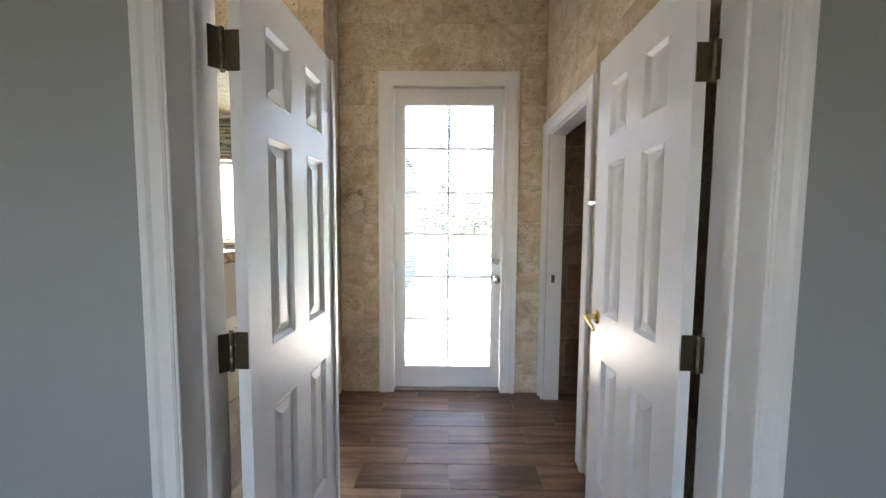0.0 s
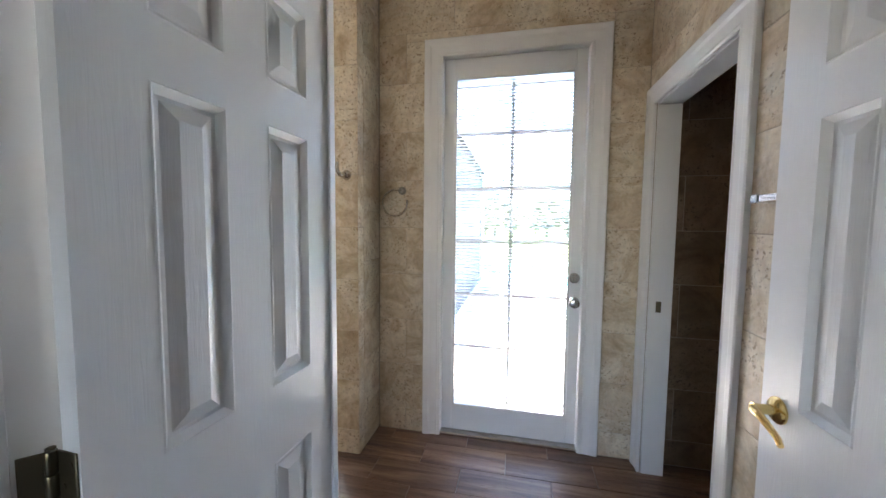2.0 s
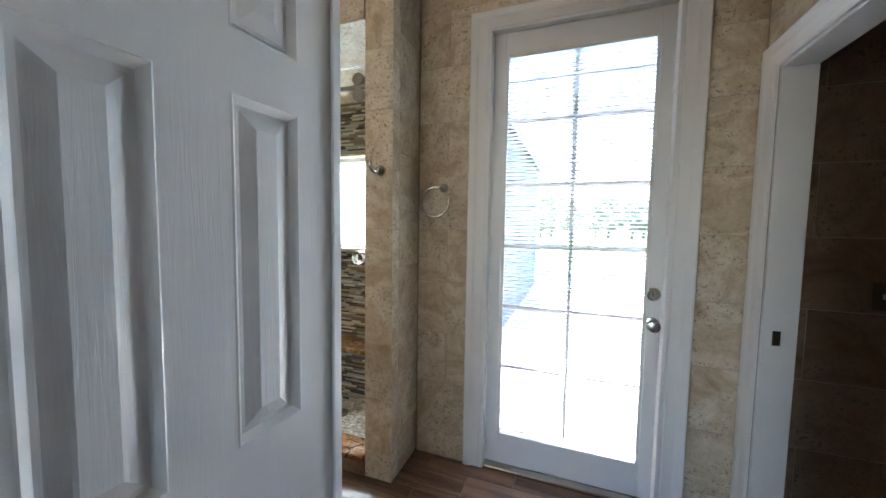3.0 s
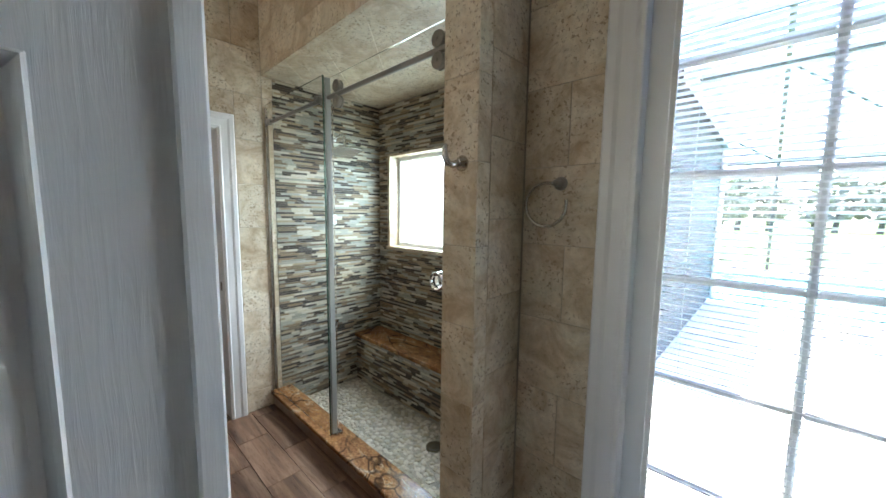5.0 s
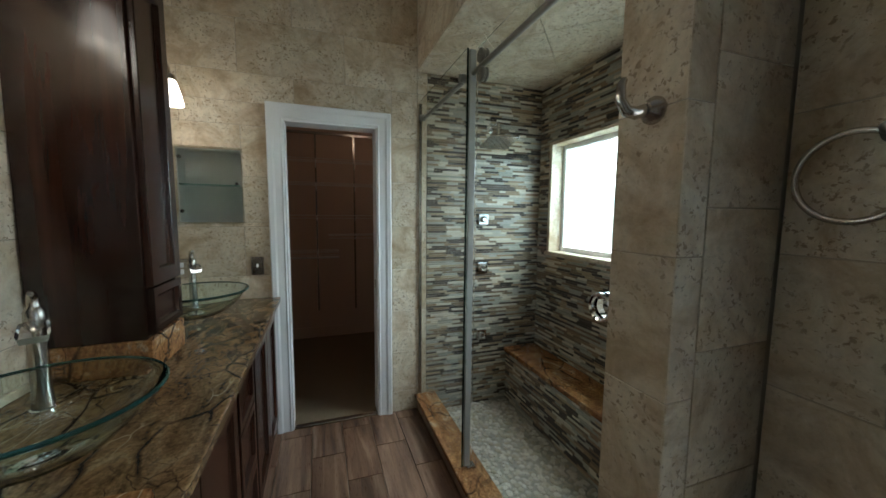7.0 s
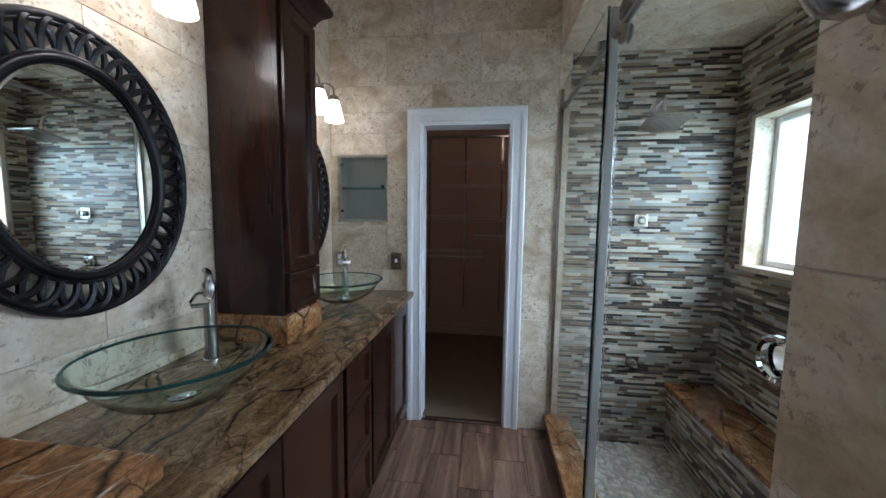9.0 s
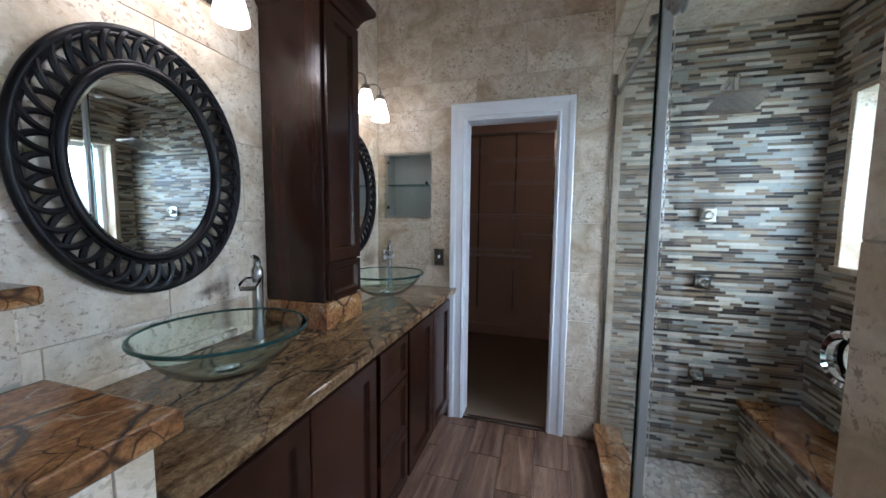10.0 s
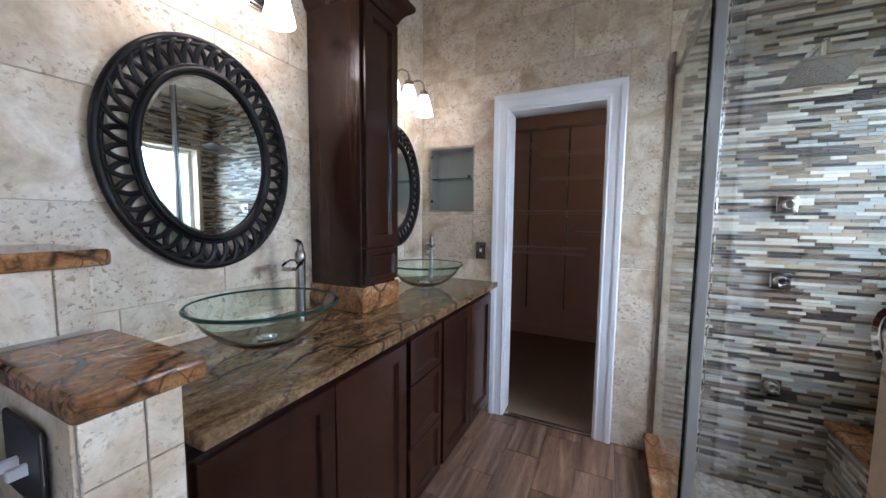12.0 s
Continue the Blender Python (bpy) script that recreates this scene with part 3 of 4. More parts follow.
while z > 0.30:
    tilt = 0.0 if z > 0.42 else (0.42 - z) * 0.16
    if slat_mesh is None:
        sb = bmesh.new()
        prof = [(-0.008, -0.0012), (-0.004, 0.0004), (0.0, 0.001), (0.004, 0.0004), (0.008, -0.0012)]
        ends = [[sb.verts.new((s * 0.352, y, q)) for y, q in prof] for s in (-1, 1)]
        for i in range(4):
            sb.faces.new((ends[0][i], ends[0][i + 1], ends[1][i + 1], ends[1][i]))
        ext = bmesh.ops.extrude_face_region(sb, geom=list(sb.faces))
        bmesh.ops.translate(sb, verts=[v for v in ext["geom"] if isinstance(v, bmesh.types.BMVert)], vec=(0, 0, -0.0006))
        slat_mesh = finish(sb, "slat", SLAT)
    s = new("slat", slat_mesh)
    s.parent = blind
    s.matrix_basis = Matrix.Translation((mx - 0.13, 3.061 - 3.06, z - 0.2)) @ Euler((radians(-27 + random.uniform(-2, 2)), tilt, 0)).to_matrix().to_4x4()
    z -= 0.0205 if z > 0.40 else 0.009
rb = boxes((-0.354, -0.009, -0.008, 0.354, 0.009, 0.006), bevel=0.003)
rail = new("bottom_rail", finish(rb, "bottom_rail", SLAT))
rail.parent = blind
rail.matrix_basis = Matrix.Translation((mx - 0.13, 0.001, 0.243 - 0.2)) @ Euler((0, -0.05, 0)).to_matrix().to_4x4()
for x in (GX0 + 0.08, GX1 - 0.08):
    part("ladder_cord", tube(bmesh.new(), [(x, 3.050, 2.27), (x, 3.050, 0.25)], 0.0008, 5), SLAT, blind)

# shower window
w = thing("window_1", (-1.89, 3.78, 1.16), "frosted shower window in a travertine lined reveal", "window", kind="structure")
part("window_frame", boxes((-2.50, 3.80, 1.18, -2.465, 3.85, 1.98), (-1.315, 3.80, 1.18, -1.28, 3.85, 1.98), (-2.465, 3.80, 1.18, -1.315, 3.85, 1.215), (-2.465, 3.80, 1.945, -1.315, 3.85, 1.98), bevel=0.004), WHITE, w)
pane = part("pane", boxes((-2.465, 3.82, 1.215, -1.315, 3.828, 1.945)), FROST, w)
pane.visible_shadow = False
part("reveal", boxes((-2.53, 3.700, 1.16, -2.50, 3.86, 2.0), (-1.28, 3.700, 1.16, -1.25, 3.86, 2.0), (-2.50, 3.700, 1.98, -1.28, 3.86, 2.0), bevel=0.003), TRAV, w)
part("window_sill", boxes((-2.545, 3.690, 1.15, -1.235, 3.86, 1.18), bevel=0.004), TRAV, w)

# unseen bedroom window, added behind the start of the walk to let light in
w = thing("added_bedroom_window", (-0.6, -3.55, 0.7), "unseen white framed window added to light the bedroom", "window", kind="structure")
part("window_frame", boxes((-1.6, -3.60, 0.7, -1.54, -3.52, 2.3), (0.34, -3.60, 0.7, 0.4, -3.52, 2.3), (-1.54, -3.60, 0.7, 0.34, -3.52, 0.76), (-1.54, -3.60, 2.24, 0.34, -3.52, 2.3), bevel=0.004), WHITE, w)

# ---- shower ----
curb = thing("shower_curb", (-1.78, 2.75, 0), "low tiled shower curb capped with rust granite", "curb")
part("body", boxes((-2.660, 2.695, 0, -0.895, 2.80, 0.088)), TRAV_DARK, curb)
part("cap", boxes((-2.658, 2.672, 0.0885, -0.895, 2.835, 0.118), bevel=0.007, seg=2), RUST, curb, "polished rust granite cap")
bench = thing("shower_bench", (-1.78, 3.57, -0.04), "mosaic faced shower bench with rust granite top", "bench")
bench_body = part("body", boxes((-2.660, 3.445, -0.038, -0.895, 3.706, 0.36)), GREY_GROUT, bench)
part("seat", boxes((-2.656, 3.415, 0.361, -0.897, 3.700, 0.395), bevel=0.007, seg=2), RUST, bench, "polished rust granite seat")

GLZ0, GLZ1 = 0.122, 2.235
enc = thing("shower_enclosure", (-1.78, 2.74, 0.12), "frameless sliding glass shower enclosure on a steel rail", "shower door")
fixed = part("fixed_panel", boxes((-2.652, 2.710, GLZ0, -1.829, 2.719, GLZ1), bevel=0.001), SHOWER_GLASS, enc)
part("panel_edge", boxes((-1.8285, 2.7095, GLZ0, -1.8255, 2.7195, GLZ1)), GREEN_EDGE, enc, "green polished glass edge")
SEAL = material("clear_vinyl_seal", 0.25, 0.0, (0.42, 0.42, 0.40), Transmission_Weight=0.15)
slide = part("sliding_panel", boxes((-1.815, 2.757, GLZ0 + 0.012, -0.905, 2.766, GLZ1), bevel=0.001), SHOWER_GLASS, enc)
fixed.visible_shadow = slide.visible_shadow = False
part("seal", boxes((-1.8254, 2.7198, GLZ0 + 0.012, -1.811, 2.7520, GLZ1 - 0.01), bevel=0.002), SEAL, enc, "grey clear vinyl edge seal")
part("side_channel", boxes((-2.658, 2.702, GLZ0, -2.645, 2.727, GLZ1 - 0.02)), NICKEL, enc)
part("rail", tube(bmesh.new(), [(-2.655, 2.738, 2.118), (-0.895, 2.738, 2.118)], 0.0125, 16), GUNMETAL, enc, "round dark steel rail", smooth=True)
for x in (-2.63, -1.89):
    rb = bmesh.new()
    lathe(rb, ((0.020, -0.012), (0.022, 0.0), (0.022, 0.020), (0.020, 0.024)), (x, 2.722, 2.118), "Y", 20)
    lathe(rb, ((0.018, -0.012), (0.018, -0.002)), (x, 2.710, 2.118), "Y", 20)
    part("rail_clamp", rb, GUNMETAL, enc, smooth=True)
for x in (-1.715, -0.955):
    for z in (2.118 + 0.040, 2.118 - 0.040):
        rb = bmesh.new()
        lathe(rb, ((0.012, -0.030), (0.030, -0.028), (0.033, -0.024), (0.033, -0.016), (0.026, -0.012), (0.026, -0.004), (0.032, 0.0), (0.030, 0.006)), (x, 2.752, z), "Y", 28)
        lathe(rb, ((0.007, -0.036), (0.007, -0.030)), (x, 2.752, z), "Y", 12)
        part("roller", rb, GUNMETAL, enc, "round steel roller wheel", smooth=True)
pb = bmesh.new()
lathe(pb, ((0.029, -0.001), (0.030, -0.009), (0.036, -0.012), (0.040, -0.009), (0.040, 0.0)), (-0.968, 2.756, 1.203), "Y", 36, cap=False)
lathe(pb, ((0.029, 0.0), (0.030, 0.022), (0.036, 0.026), (0.040, 0.022), (0.040, 0.0)), (-0.968, 2.768, 1.203), "Y", 36, cap=False)
part("pull", pb, CHROME, enc, "round chrome finger pull", smooth=True)
part("floor_guide", boxes((-1.85, 2.735, 0.1185, -1.80, 2.785, 0.135), bevel=0.003), NICKEL, enc)

dr = thing("shower_drain", (-1.454, 3.243, -0.036), "round dark bronze shower drain in the pebble floor", "drain")
part("grate", lathe(bmesh.new(), ((0.055, -0.0385), (0.055, -0.031), (0.048, -0.029), (0.046, -0.0305), (0.012, -0.0305), (0.010, -0.028)), (-1.454, 3.243, 0), steps=28), AGED, dr, smooth=True)

# spray fittings
def spray(z):
    t = thing("body_spray", (-2.652, 3.21, z), "square chrome body spray on the mosaic wall", "shower head", group="body sprays")
    part("plate", boxes((-2.652, 3.17, z - 0.040, -2.640, 3.25, z + 0.040), bevel=0.004, seg=2), CHROME, t)
    nb = bmesh.new()
    lathe(nb, ((0.025, 0.0), (0.024, 0.018), (0.019, 0.027), (0.016, 0.025), (0.014, 0.020)), (-2.640, 3.21, z), "X", 24)
    part("nozzle", nb, CHROME, t, smooth=True)
    return t


for z in (1.42, 1.05, 0.52):
    spray(z)
t = thing("rain_shower_head", (-2.652, 3.30, 2.10), "large square chrome rain shower head", "shower head")
part("arm", tube(bmesh.new(), [(-2.652, 3.25, 2.09), (-2.58, 3.25, 2.10), (-2.47, 3.225, 2.09), (-2.43, 3.205, 2.06), (-2.41, 3.20, 1.97)], 0.011, 12), CHROME, t, smooth=True)
part("flange", lathe(bmesh.new(), ((0.030, 0.0), (0.028, 0.008), (0.012, 0.012)), (-2.652, 3.25, 2.09), "X", 20), CHROME, t, smooth=True)
tilt = Matrix.Translation((-2.405, 3.20, 1.947)) @ Euler((0, radians(-13), 0)).to_matrix().to_4x4()
hb = boxes((-0.102, -0.102, -0.008, 0.102, 0.102, 0.008), bevel=0.004, seg=2)
bmesh.ops.transform(hb, verts=hb.verts, matrix=tilt)
plate = part("plate", hb, NICKEL, t, "satin steel spray face")
hb = bmesh.new()
for i in range(9):
    for j in range(9):
        if (i + j) % 2 == 0:
            lathe(hb, ((0.0035, -0.0105), (0.0045, -0.0079)), ((i - 4) * 0.0225, (j - 4) * 0.0225, 0), steps=6)
bmesh.ops.transform(hb, verts=hb.verts, matrix=tilt)
part("spray_nozzles", hb, BLACK, plate)

# ---- vanity ----
TOP = 0.92


def shaker(bm, x0, x1, z0, z1, y, rail=0.055):
    """A framed cupboard front facing +y with a recessed, bevelled panel."""
    rings = ((0, 0.0), (0, 0.017), (0.003, 0.020), (rail, 0.020), (rail + 0.003, 0.0175), (rail + 0.010, 0.008), (rail + 0.014, 0.007))
    loops = [[bm.verts.new(q) for q in ((x0 + o, y + n, z0 + o), (x1 - o, y + n, z0 + o), (x1 - o, y + n, z1 - o), (x0 + o, y + n, z1 - o))] for o, n in rings]
    for a, b in zip(loops, loops[1:]):
        for q in range(4):
            bm.faces.new((a[q], a[(q + 1) % 4], b[(q + 1) % 4], b[q]))
    bm.faces.new(loops[-1])
    return bm


def vanity_unit(x0, x1, fronts, label):
    t = thing("vanity_cabinet", ((x0 + x1) / 2, 1.47, 0), label, "cabinet", group="vanity cabinets")
    part("body", boxes((x0, 1.21, 0.09, x1, 1.730, 0.850), (x0, 1.21, 0.8505, x1, 1.690, 0.884)), CHERRY, t)
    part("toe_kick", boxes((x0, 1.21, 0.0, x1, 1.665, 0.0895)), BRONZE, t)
    for kind, a, b, z0, z1 in fronts:
        part(kind, shaker(bmesh.new(), a, b, z0, z1, 1.7305, 0.055 if kind == "door" else 0.03), CHERRY, t)
    return t


vanity_unit(-1.575, -0.775, [("door", -1.160, -0.785, 0.11, 0.845), ("door", -1.555, -1.166, 0.11, 0.845)], "dark cherry vanity cabinet with two panelled doors")
vanity_unit(-1.885, -1.577, [("drawer", -1.872, -1.588, 0.65, 0.845), ("drawer", -1.872, -1.588, 0.38, 0.643), ("drawer", -1.872, -1.588, 0.11, 0.373)], "dark cherry vanity cabinet with three drawers")
vanity_unit(-2.655, -1.887, [("door", -2.255, -1.90, 0.11, 0.845), ("door", -2.62, -2.261, 0.11, 0.845)], "dark cherry vanity cabinet with two panelled doors")
worktop = thing("worktop", (-1.72, 1.5, 0.885), "polished olive brown granite vanity top with dark veins", "worktop")
part("slab", boxes((-2.658, 1.203, 0.885, -0.776, 1.785, TOP), bevel=0.007, seg=3), COUNTER, worktop)
part("backsplash_strip", boxes((-2.640, 1.2025, TOP + 0.0005, -1.875, 1.220, TOP + 0.03), (-1.575, 1.2025, TOP + 0.0005, -0.785, 1.220, TOP + 0.03), bevel=0.003), TRAV, worktop, "narrow tile upstand")

# stepped partition with granite ledges at the end of the vanity
ledge = thing("stepped_partition", (-0.69, 1.5, 0), "stepped tiled half wall with rust granite ledges", "half wall")
body = part("body", boxes((-0.745, 1.204, 0, -0.608, 1.785, 1.044), (-0.745, 1.204, 1.044, -0.608, 1.46, 1.225)), GROUT, ledge)
part("cap", boxes((-0.772, 1.475, 1.045, -0.594, 1.822, 1.085), bevel=0.009, seg=3), RUST, ledge, "thick rust granite ledge with rounded edge")
part("cap", boxes((-0.768, 1.204, 1.226, -0.594, 1.506, 1.262), bevel=0.009, seg=3), RUST, ledge, "thick rust granite ledge with rounded edge")
sw = thing("switch_plate", (-0.598, 1.63, 0.95), "dark bronze double toggle switch plate", "light switch")
part("plate", boxes((-0.5985, 1.56, 0.875, -0.590, 1.718, 1.012), bevel=0.006, seg=2), BLACK, sw)
for y in (1.622, 1.66):
    part("toggle", boxes((-0.5915, y - 0.006, 0.930, -0.568, y + 0.006, 0.948), bevel=0.002), WHITE, sw)


def tower_cabinet():
    t = thing("tower_cabinet", (-1.735, 1.36, 0.925), "tall dark cherry wall cabinet standing on the vanity", "cabinet")
    part("plinth", boxes((-1.868, 1.2035, TOP + 0.001, -1.588, 1.512, 1.032), bevel=0.003), RUST, t, "granite clad plinth")
    part("body", boxes((-1.858, 1.2035, 1.0325, -1.598, 1.495, 2.27), bevel=0.002), CHERRY, t)
    part("door", shaker(bmesh.new(), -1.853, -1.613, 1.205, 2.225, 1.4955, 0.05), CHERRY, t)
    part("drawer", shaker(bmesh.new(), -1.853, -1.613, 1.045, 1.198, 1.4955, 0.025), CHERRY, t)
    bm = bmesh.new()
    prof = ((0.0, 2.235), (0.012, 2.245), (0.018, 2.262), (0.035, 2.285), (0.062, 2.305), (0.070, 2.318), (0.070, 2.335), (0.0, 2.335))
    rows = [[bm.verts.new(q) for q in ((-1.858 - o, 1.2035, zz), (-1.858 - o, 1.4965 + o, zz), (-1.598 + o, 1.4965 + o, zz), (-1.598 + o, 1.2035, zz))] for o, zz in prof]
    for a, b in zip(rows, rows[1:]):
        for i in range(3):
            bm.faces.new((a[i], a[i + 1], b[i + 1], b[i]))
    bm.faces.new(rows[-1])
    part("crown", bm, CHERRY, t)
    return t


tower_cabinet()


def vessel_sink(x, y, r):
    t = thing("vessel_sink", (x, y, TOP), "clear aqua glass vessel basin on the granite top", "sink", group="glass basins")
    outer = [(0.045, 0.006), (0.09, 0.016), (0.14, 0.045), (0.18, 0.085), (0.205, 0.122), (0.216, 0.131), (0.220, 0.137)]
    inner = [(0.217, 0.142), (0.206, 0.139), (0.196, 0.126), (0.172, 0.092), (0.134, 0.055), (0.088, 0.029), (0.024, 0.020)]
    s = r / 0.22
    bm = lathe(bmesh.new(), [(q * s, TOP + h) for q, h in outer + inner], (x, y, 0), steps=64)
    part("bowl", bm, BOWL_GLASS, t, smooth=True).visible_shadow = False
    part("rim", lathe(bmesh.new(), [(0.2180 * s, TOP + 0.1425), (0.2205 * s, TOP + 0.1350), (0.2245 * s, TOP + 0.1365), (0.2255 * s, TOP + 0.1410), (0.2220 * s, TOP + 0.1450), (0.2180 * s, TOP + 0.1425)], (x, y, 0), steps=64, cap=False), TEAL, t, "teal polished rim", smooth=True)
    part("mounting_ring", lathe(bmesh.new(), ((0.044, TOP + 0.0005), (0.046, TOP + 0.002), (0.046, TOP + 0.005), (0.043, TOP + 0.0058)), (x, y, 0), steps=32), CHROME, t, smooth=True)
    part("drain", lathe(bmesh.new(), ((0.030, TOP + 0.0205), (0.034, TOP + 0.024), (0.031, TOP + 0.027), (0.022, TOP + 0.027), (0.020, TOP + 0.032), (0.008, TOP + 0.034)), (x, y, 0), steps=32), CHROME, t, "chrome pop-up drain", smooth=True)
    return t


def vessel_faucet(x, y, ax):
    """ax: angle of the spout in degrees."""
    t = thing("vessel_faucet", (x, y, TOP), "tall brushed nickel waterfall vessel faucet", "faucet", group="vessel faucets", turn=ax)
    part("base", lathe(bmesh.new(), ((0.027, 0.0), (0.027, 0.006), (0.021, 0.010)), (0, 0, 0), steps=24), CHROME, t, smooth=True)
    part("column", lathe(bmesh.new(), ((0.0235, 0.0105), (0.0205, 0.06), (0.0190, 0.14), (0.0195, 0.21), (0.0215, 0.250), (0.0205, 0.272), (0.012, 0.284)), (0, 0, 0), steps=24), NICKEL, t, smooth=True)
    bm = bmesh.new()
    rows = []
    for u, zc, half in ((0.006, 0.236, 0.019), (0.045, 0.240, 0.026), (0.085, 0.233, 0.028), (0.110, 0.225, 0.029)):
        rows.append([bm.verts.new(q) for q in ((u, -half, zc + 0.010), (u, -half * 0.8, zc - 0.012), (u, half * 0.8, zc - 0.012), (u, half, zc + 0.010), (u, half * 0.8, zc + 0.003), (u, -half * 0.8, zc + 0.003))])
    for a, b in zip(rows, rows[1:]):
        for i in range(6):
            bm.faces.new((a[i], a[(i + 1) % 6], b[(i + 1) % 6], b[i]))
    bm.faces.new(rows[0])
    bm.faces.new(rows[-1])
    part("spout", bm, CHROME, t, "open waterfall spout")
    bm = tube(bmesh.new(), [(0.0, 0, 0.278), (-0.004, 0, 0.297), (0.004, 0, 0.312), (0.026, 0, 0.322), (0.050, 0, 0.324)], [0.013, 0.013, 0.011, 0.008, 0.006], 12)
    part("lever", bm, NICKEL, t, smooth=True)
    return t


vessel_sink(-1.158, 1.468, 0.220)
vessel_sink(-2.265, 1.44, 0.23)
vessel_faucet(-1.42, 1.33, 28)
vessel_faucet(-2.50, 1.36, 26)


def oval_mirror(cx, cz):
    t = thing("oval_mirror", (cx, 1.21, cz), "oval mirror in a black openwork woven frame", "mirror", group="oval mirrors")
    A, B = 0.303, 0.372          # outer half width and height
    a, b = 0.202, 0.268          # inner half width and height
    y = 1.222

    def at(k, ang, dy=0.0):
        return (cx + (a + k * (A - a)) * math.cos(ang), y + dy, cz + (b + k * (B - b)) * math.sin(ang))

    n = 96
    ring = [2 * math.pi * i / n for i in range(n)]
    part("outer_rim", tube(bmesh.new(), [at(0.95, q, 0.002) for q in ring], 0.0125, 10, closed=True), BRONZE, t, smooth=True)
    part("outer_bead", tube(bmesh.new(), [at(0.83, q, 0.004) for q in ring], 0.0075, 8, closed=True), BRONZE, t, smooth=True)
    part("inner_rim", tube(bmesh.new(), [at(0.06, q, 0.006) for q in ring], 0.0125, 10, closed=True), BRONZE, t, smooth=True)
    part("inner_bead", tube(bmesh.new(), [at(0.20, q, 0.004) for q in ring], 0.006, 8, closed=True), BRONZE, t, smooth=True)
    count = 40
    for s, name in ((1, "lattice_strip"), (-1, "lattice_strip")):
        for i in range(count):
            q0 = 2 * math.pi * i / count
            sweep = 2 * math.pi / count * 1.3 * s
            pts = []
            for j in range(9):
                u = j / 8
                k = 0.14 + 0.80 * math.sin(u * math.pi / 2)
                pts.append(at(k, q0 + sweep * (1 - math.cos(u * math.pi / 2)) , (0.010 if s > 0 else 0.003) * math.sin(u * math.pi)))
            part(name, tube(bmesh.new(), pts, 0.0084, 6), BRONZE, t, smooth=True)
    gb = bmesh.new()
    rows = [[gb.verts.new((cx + (a + o) * math.cos(q), yy, cz + (b + o) * math.sin(q))) for q in ring] for o, yy in ((0.004, 1.2195), (0.004, 1.2215), (-0.014, 1.2235))]
    for p, q in zip(rows, rows[1:]):
        for i in range(n):
            gb.faces.new((p[i], p[(i + 1) % n], q[(i + 1) % n], q[i]))
    gb.faces.new(rows[0])
    gb.faces.new(rows[-1])
    part("mirror_glass", gb, MIRROR, t, "bevelled silver mirror glass")
    part("back_plate", boxes((cx - 0.05, 1.2005, cz - 0.05, cx + 0.05, 1.219, cz + 0.05)), BRONZE, t)
    return t


oval_mirror(-1.150, 1.533)
oval_mirror(-2.262, 1.533)


def vanity_light(cx, z):
    t = thing("vanity_light", (cx, 1.2, z), "three-light brushed nickel vanity light with lit opal shades", "wall lamp", group="vanity lights")
    part("back_plate", boxes((cx - 0.26, 1.2005, z - 0.035, cx + 0.26, 1.218, z + 0.035), (cx - 0.25, 1.218, z - 0.025, cx + 0.25, 1.226, z + 0.025), bevel=0.004, seg=2), NICKEL, t)
    for dx in (-0.185, 0.0, 0.185):
        x = cx + dx
        pts = [(x, 1.226, z)] + [(x, 1.272 - 0.058 * math.cos(q), z + 0.06 + 0.050 * math.sin(q)) for q in [math.pi * i / 10 for i in range(11)]] + [(x, 1.33, z + 0.035)]
        part("arm", tube(bmesh.new(), pts, 0.0055, 8), NICKEL, t, smooth=True)
        part("fitter", lathe(bmesh.new(), ((0.012, z + 0.040), (0.024, z + 0.034), (0.029, z + 0.018), (0.029, z + 0.006)), (x, 1.33, 0), steps=20), NICKEL, t, smooth=True)
        sh = lathe(bmesh.new(), ((0.027, z + 0.0055), (0.036, z - 0.02), (0.046, z - 0.06), (0.054, z - 0.095), (0.057, z - 0.115), (0.054, z - 0.115), (0.043, z - 0.06), (0.025, z + 0.003)), (x, 1.33, 0), steps=28, cap=False)
        part("shade", sh, LIT, t, "lit white opal glass bell shade", smooth=True)
    return t


vanity_light(-1.165, 2.15)
vanity_light(-2.255, 2.115)

# recessed glass-fronted cabinet
SHELF_GLASS = glass("green_shelf_glass", (0.45, 0.80, 0.76), 0.05)
CABINET_LINING = painted("grey_cabinet_lining", (0.60, 0.61, 0.57), 0.5, mottle=0.15)
mc = thing("wall_cabinet", (-2.65, 1.43, 1.39), "small recessed cabinet with frosted glass door and shelf", "cabinet")
part("box", boxes((-2.788, 1.2655, 1.3955, -2.782, 1.5915, 1.8245), (-2.782, 1.2655, 1.3955, -2.664, 1.2715, 1.8245), (-2.782, 1.5855, 1.3955, -2.664, 1.5915, 1.8245),
                  (-2.782, 1.2715, 1.3955, -2.664, 1.5855, 1.4015), (-2.782, 1.2715, 1.8185, -2.664, 1.5855, 1.8245)), CABINET_LINING, mc)
part("shelf", boxes((-2.78, 1.2725, 1.612, -2.668, 1.5845, 1.620)), SHELF_GLASS, mc, "green glass shelf")
part("door", boxes((-2.656, 1.25, 1.385, -2.650, 1.602, 1.835), bevel=0.002), CAB_GLASS, mc, "frosted glass door")
for z in (1.46, 1.77):
    part("hinge", lathe(bmesh.new(), ((0.011, 0.0), (0.011, 0.006), (0.008, 0.010)), (-2.650, 1.285, z), "X", 14), NICKEL, mc, smooth=True)
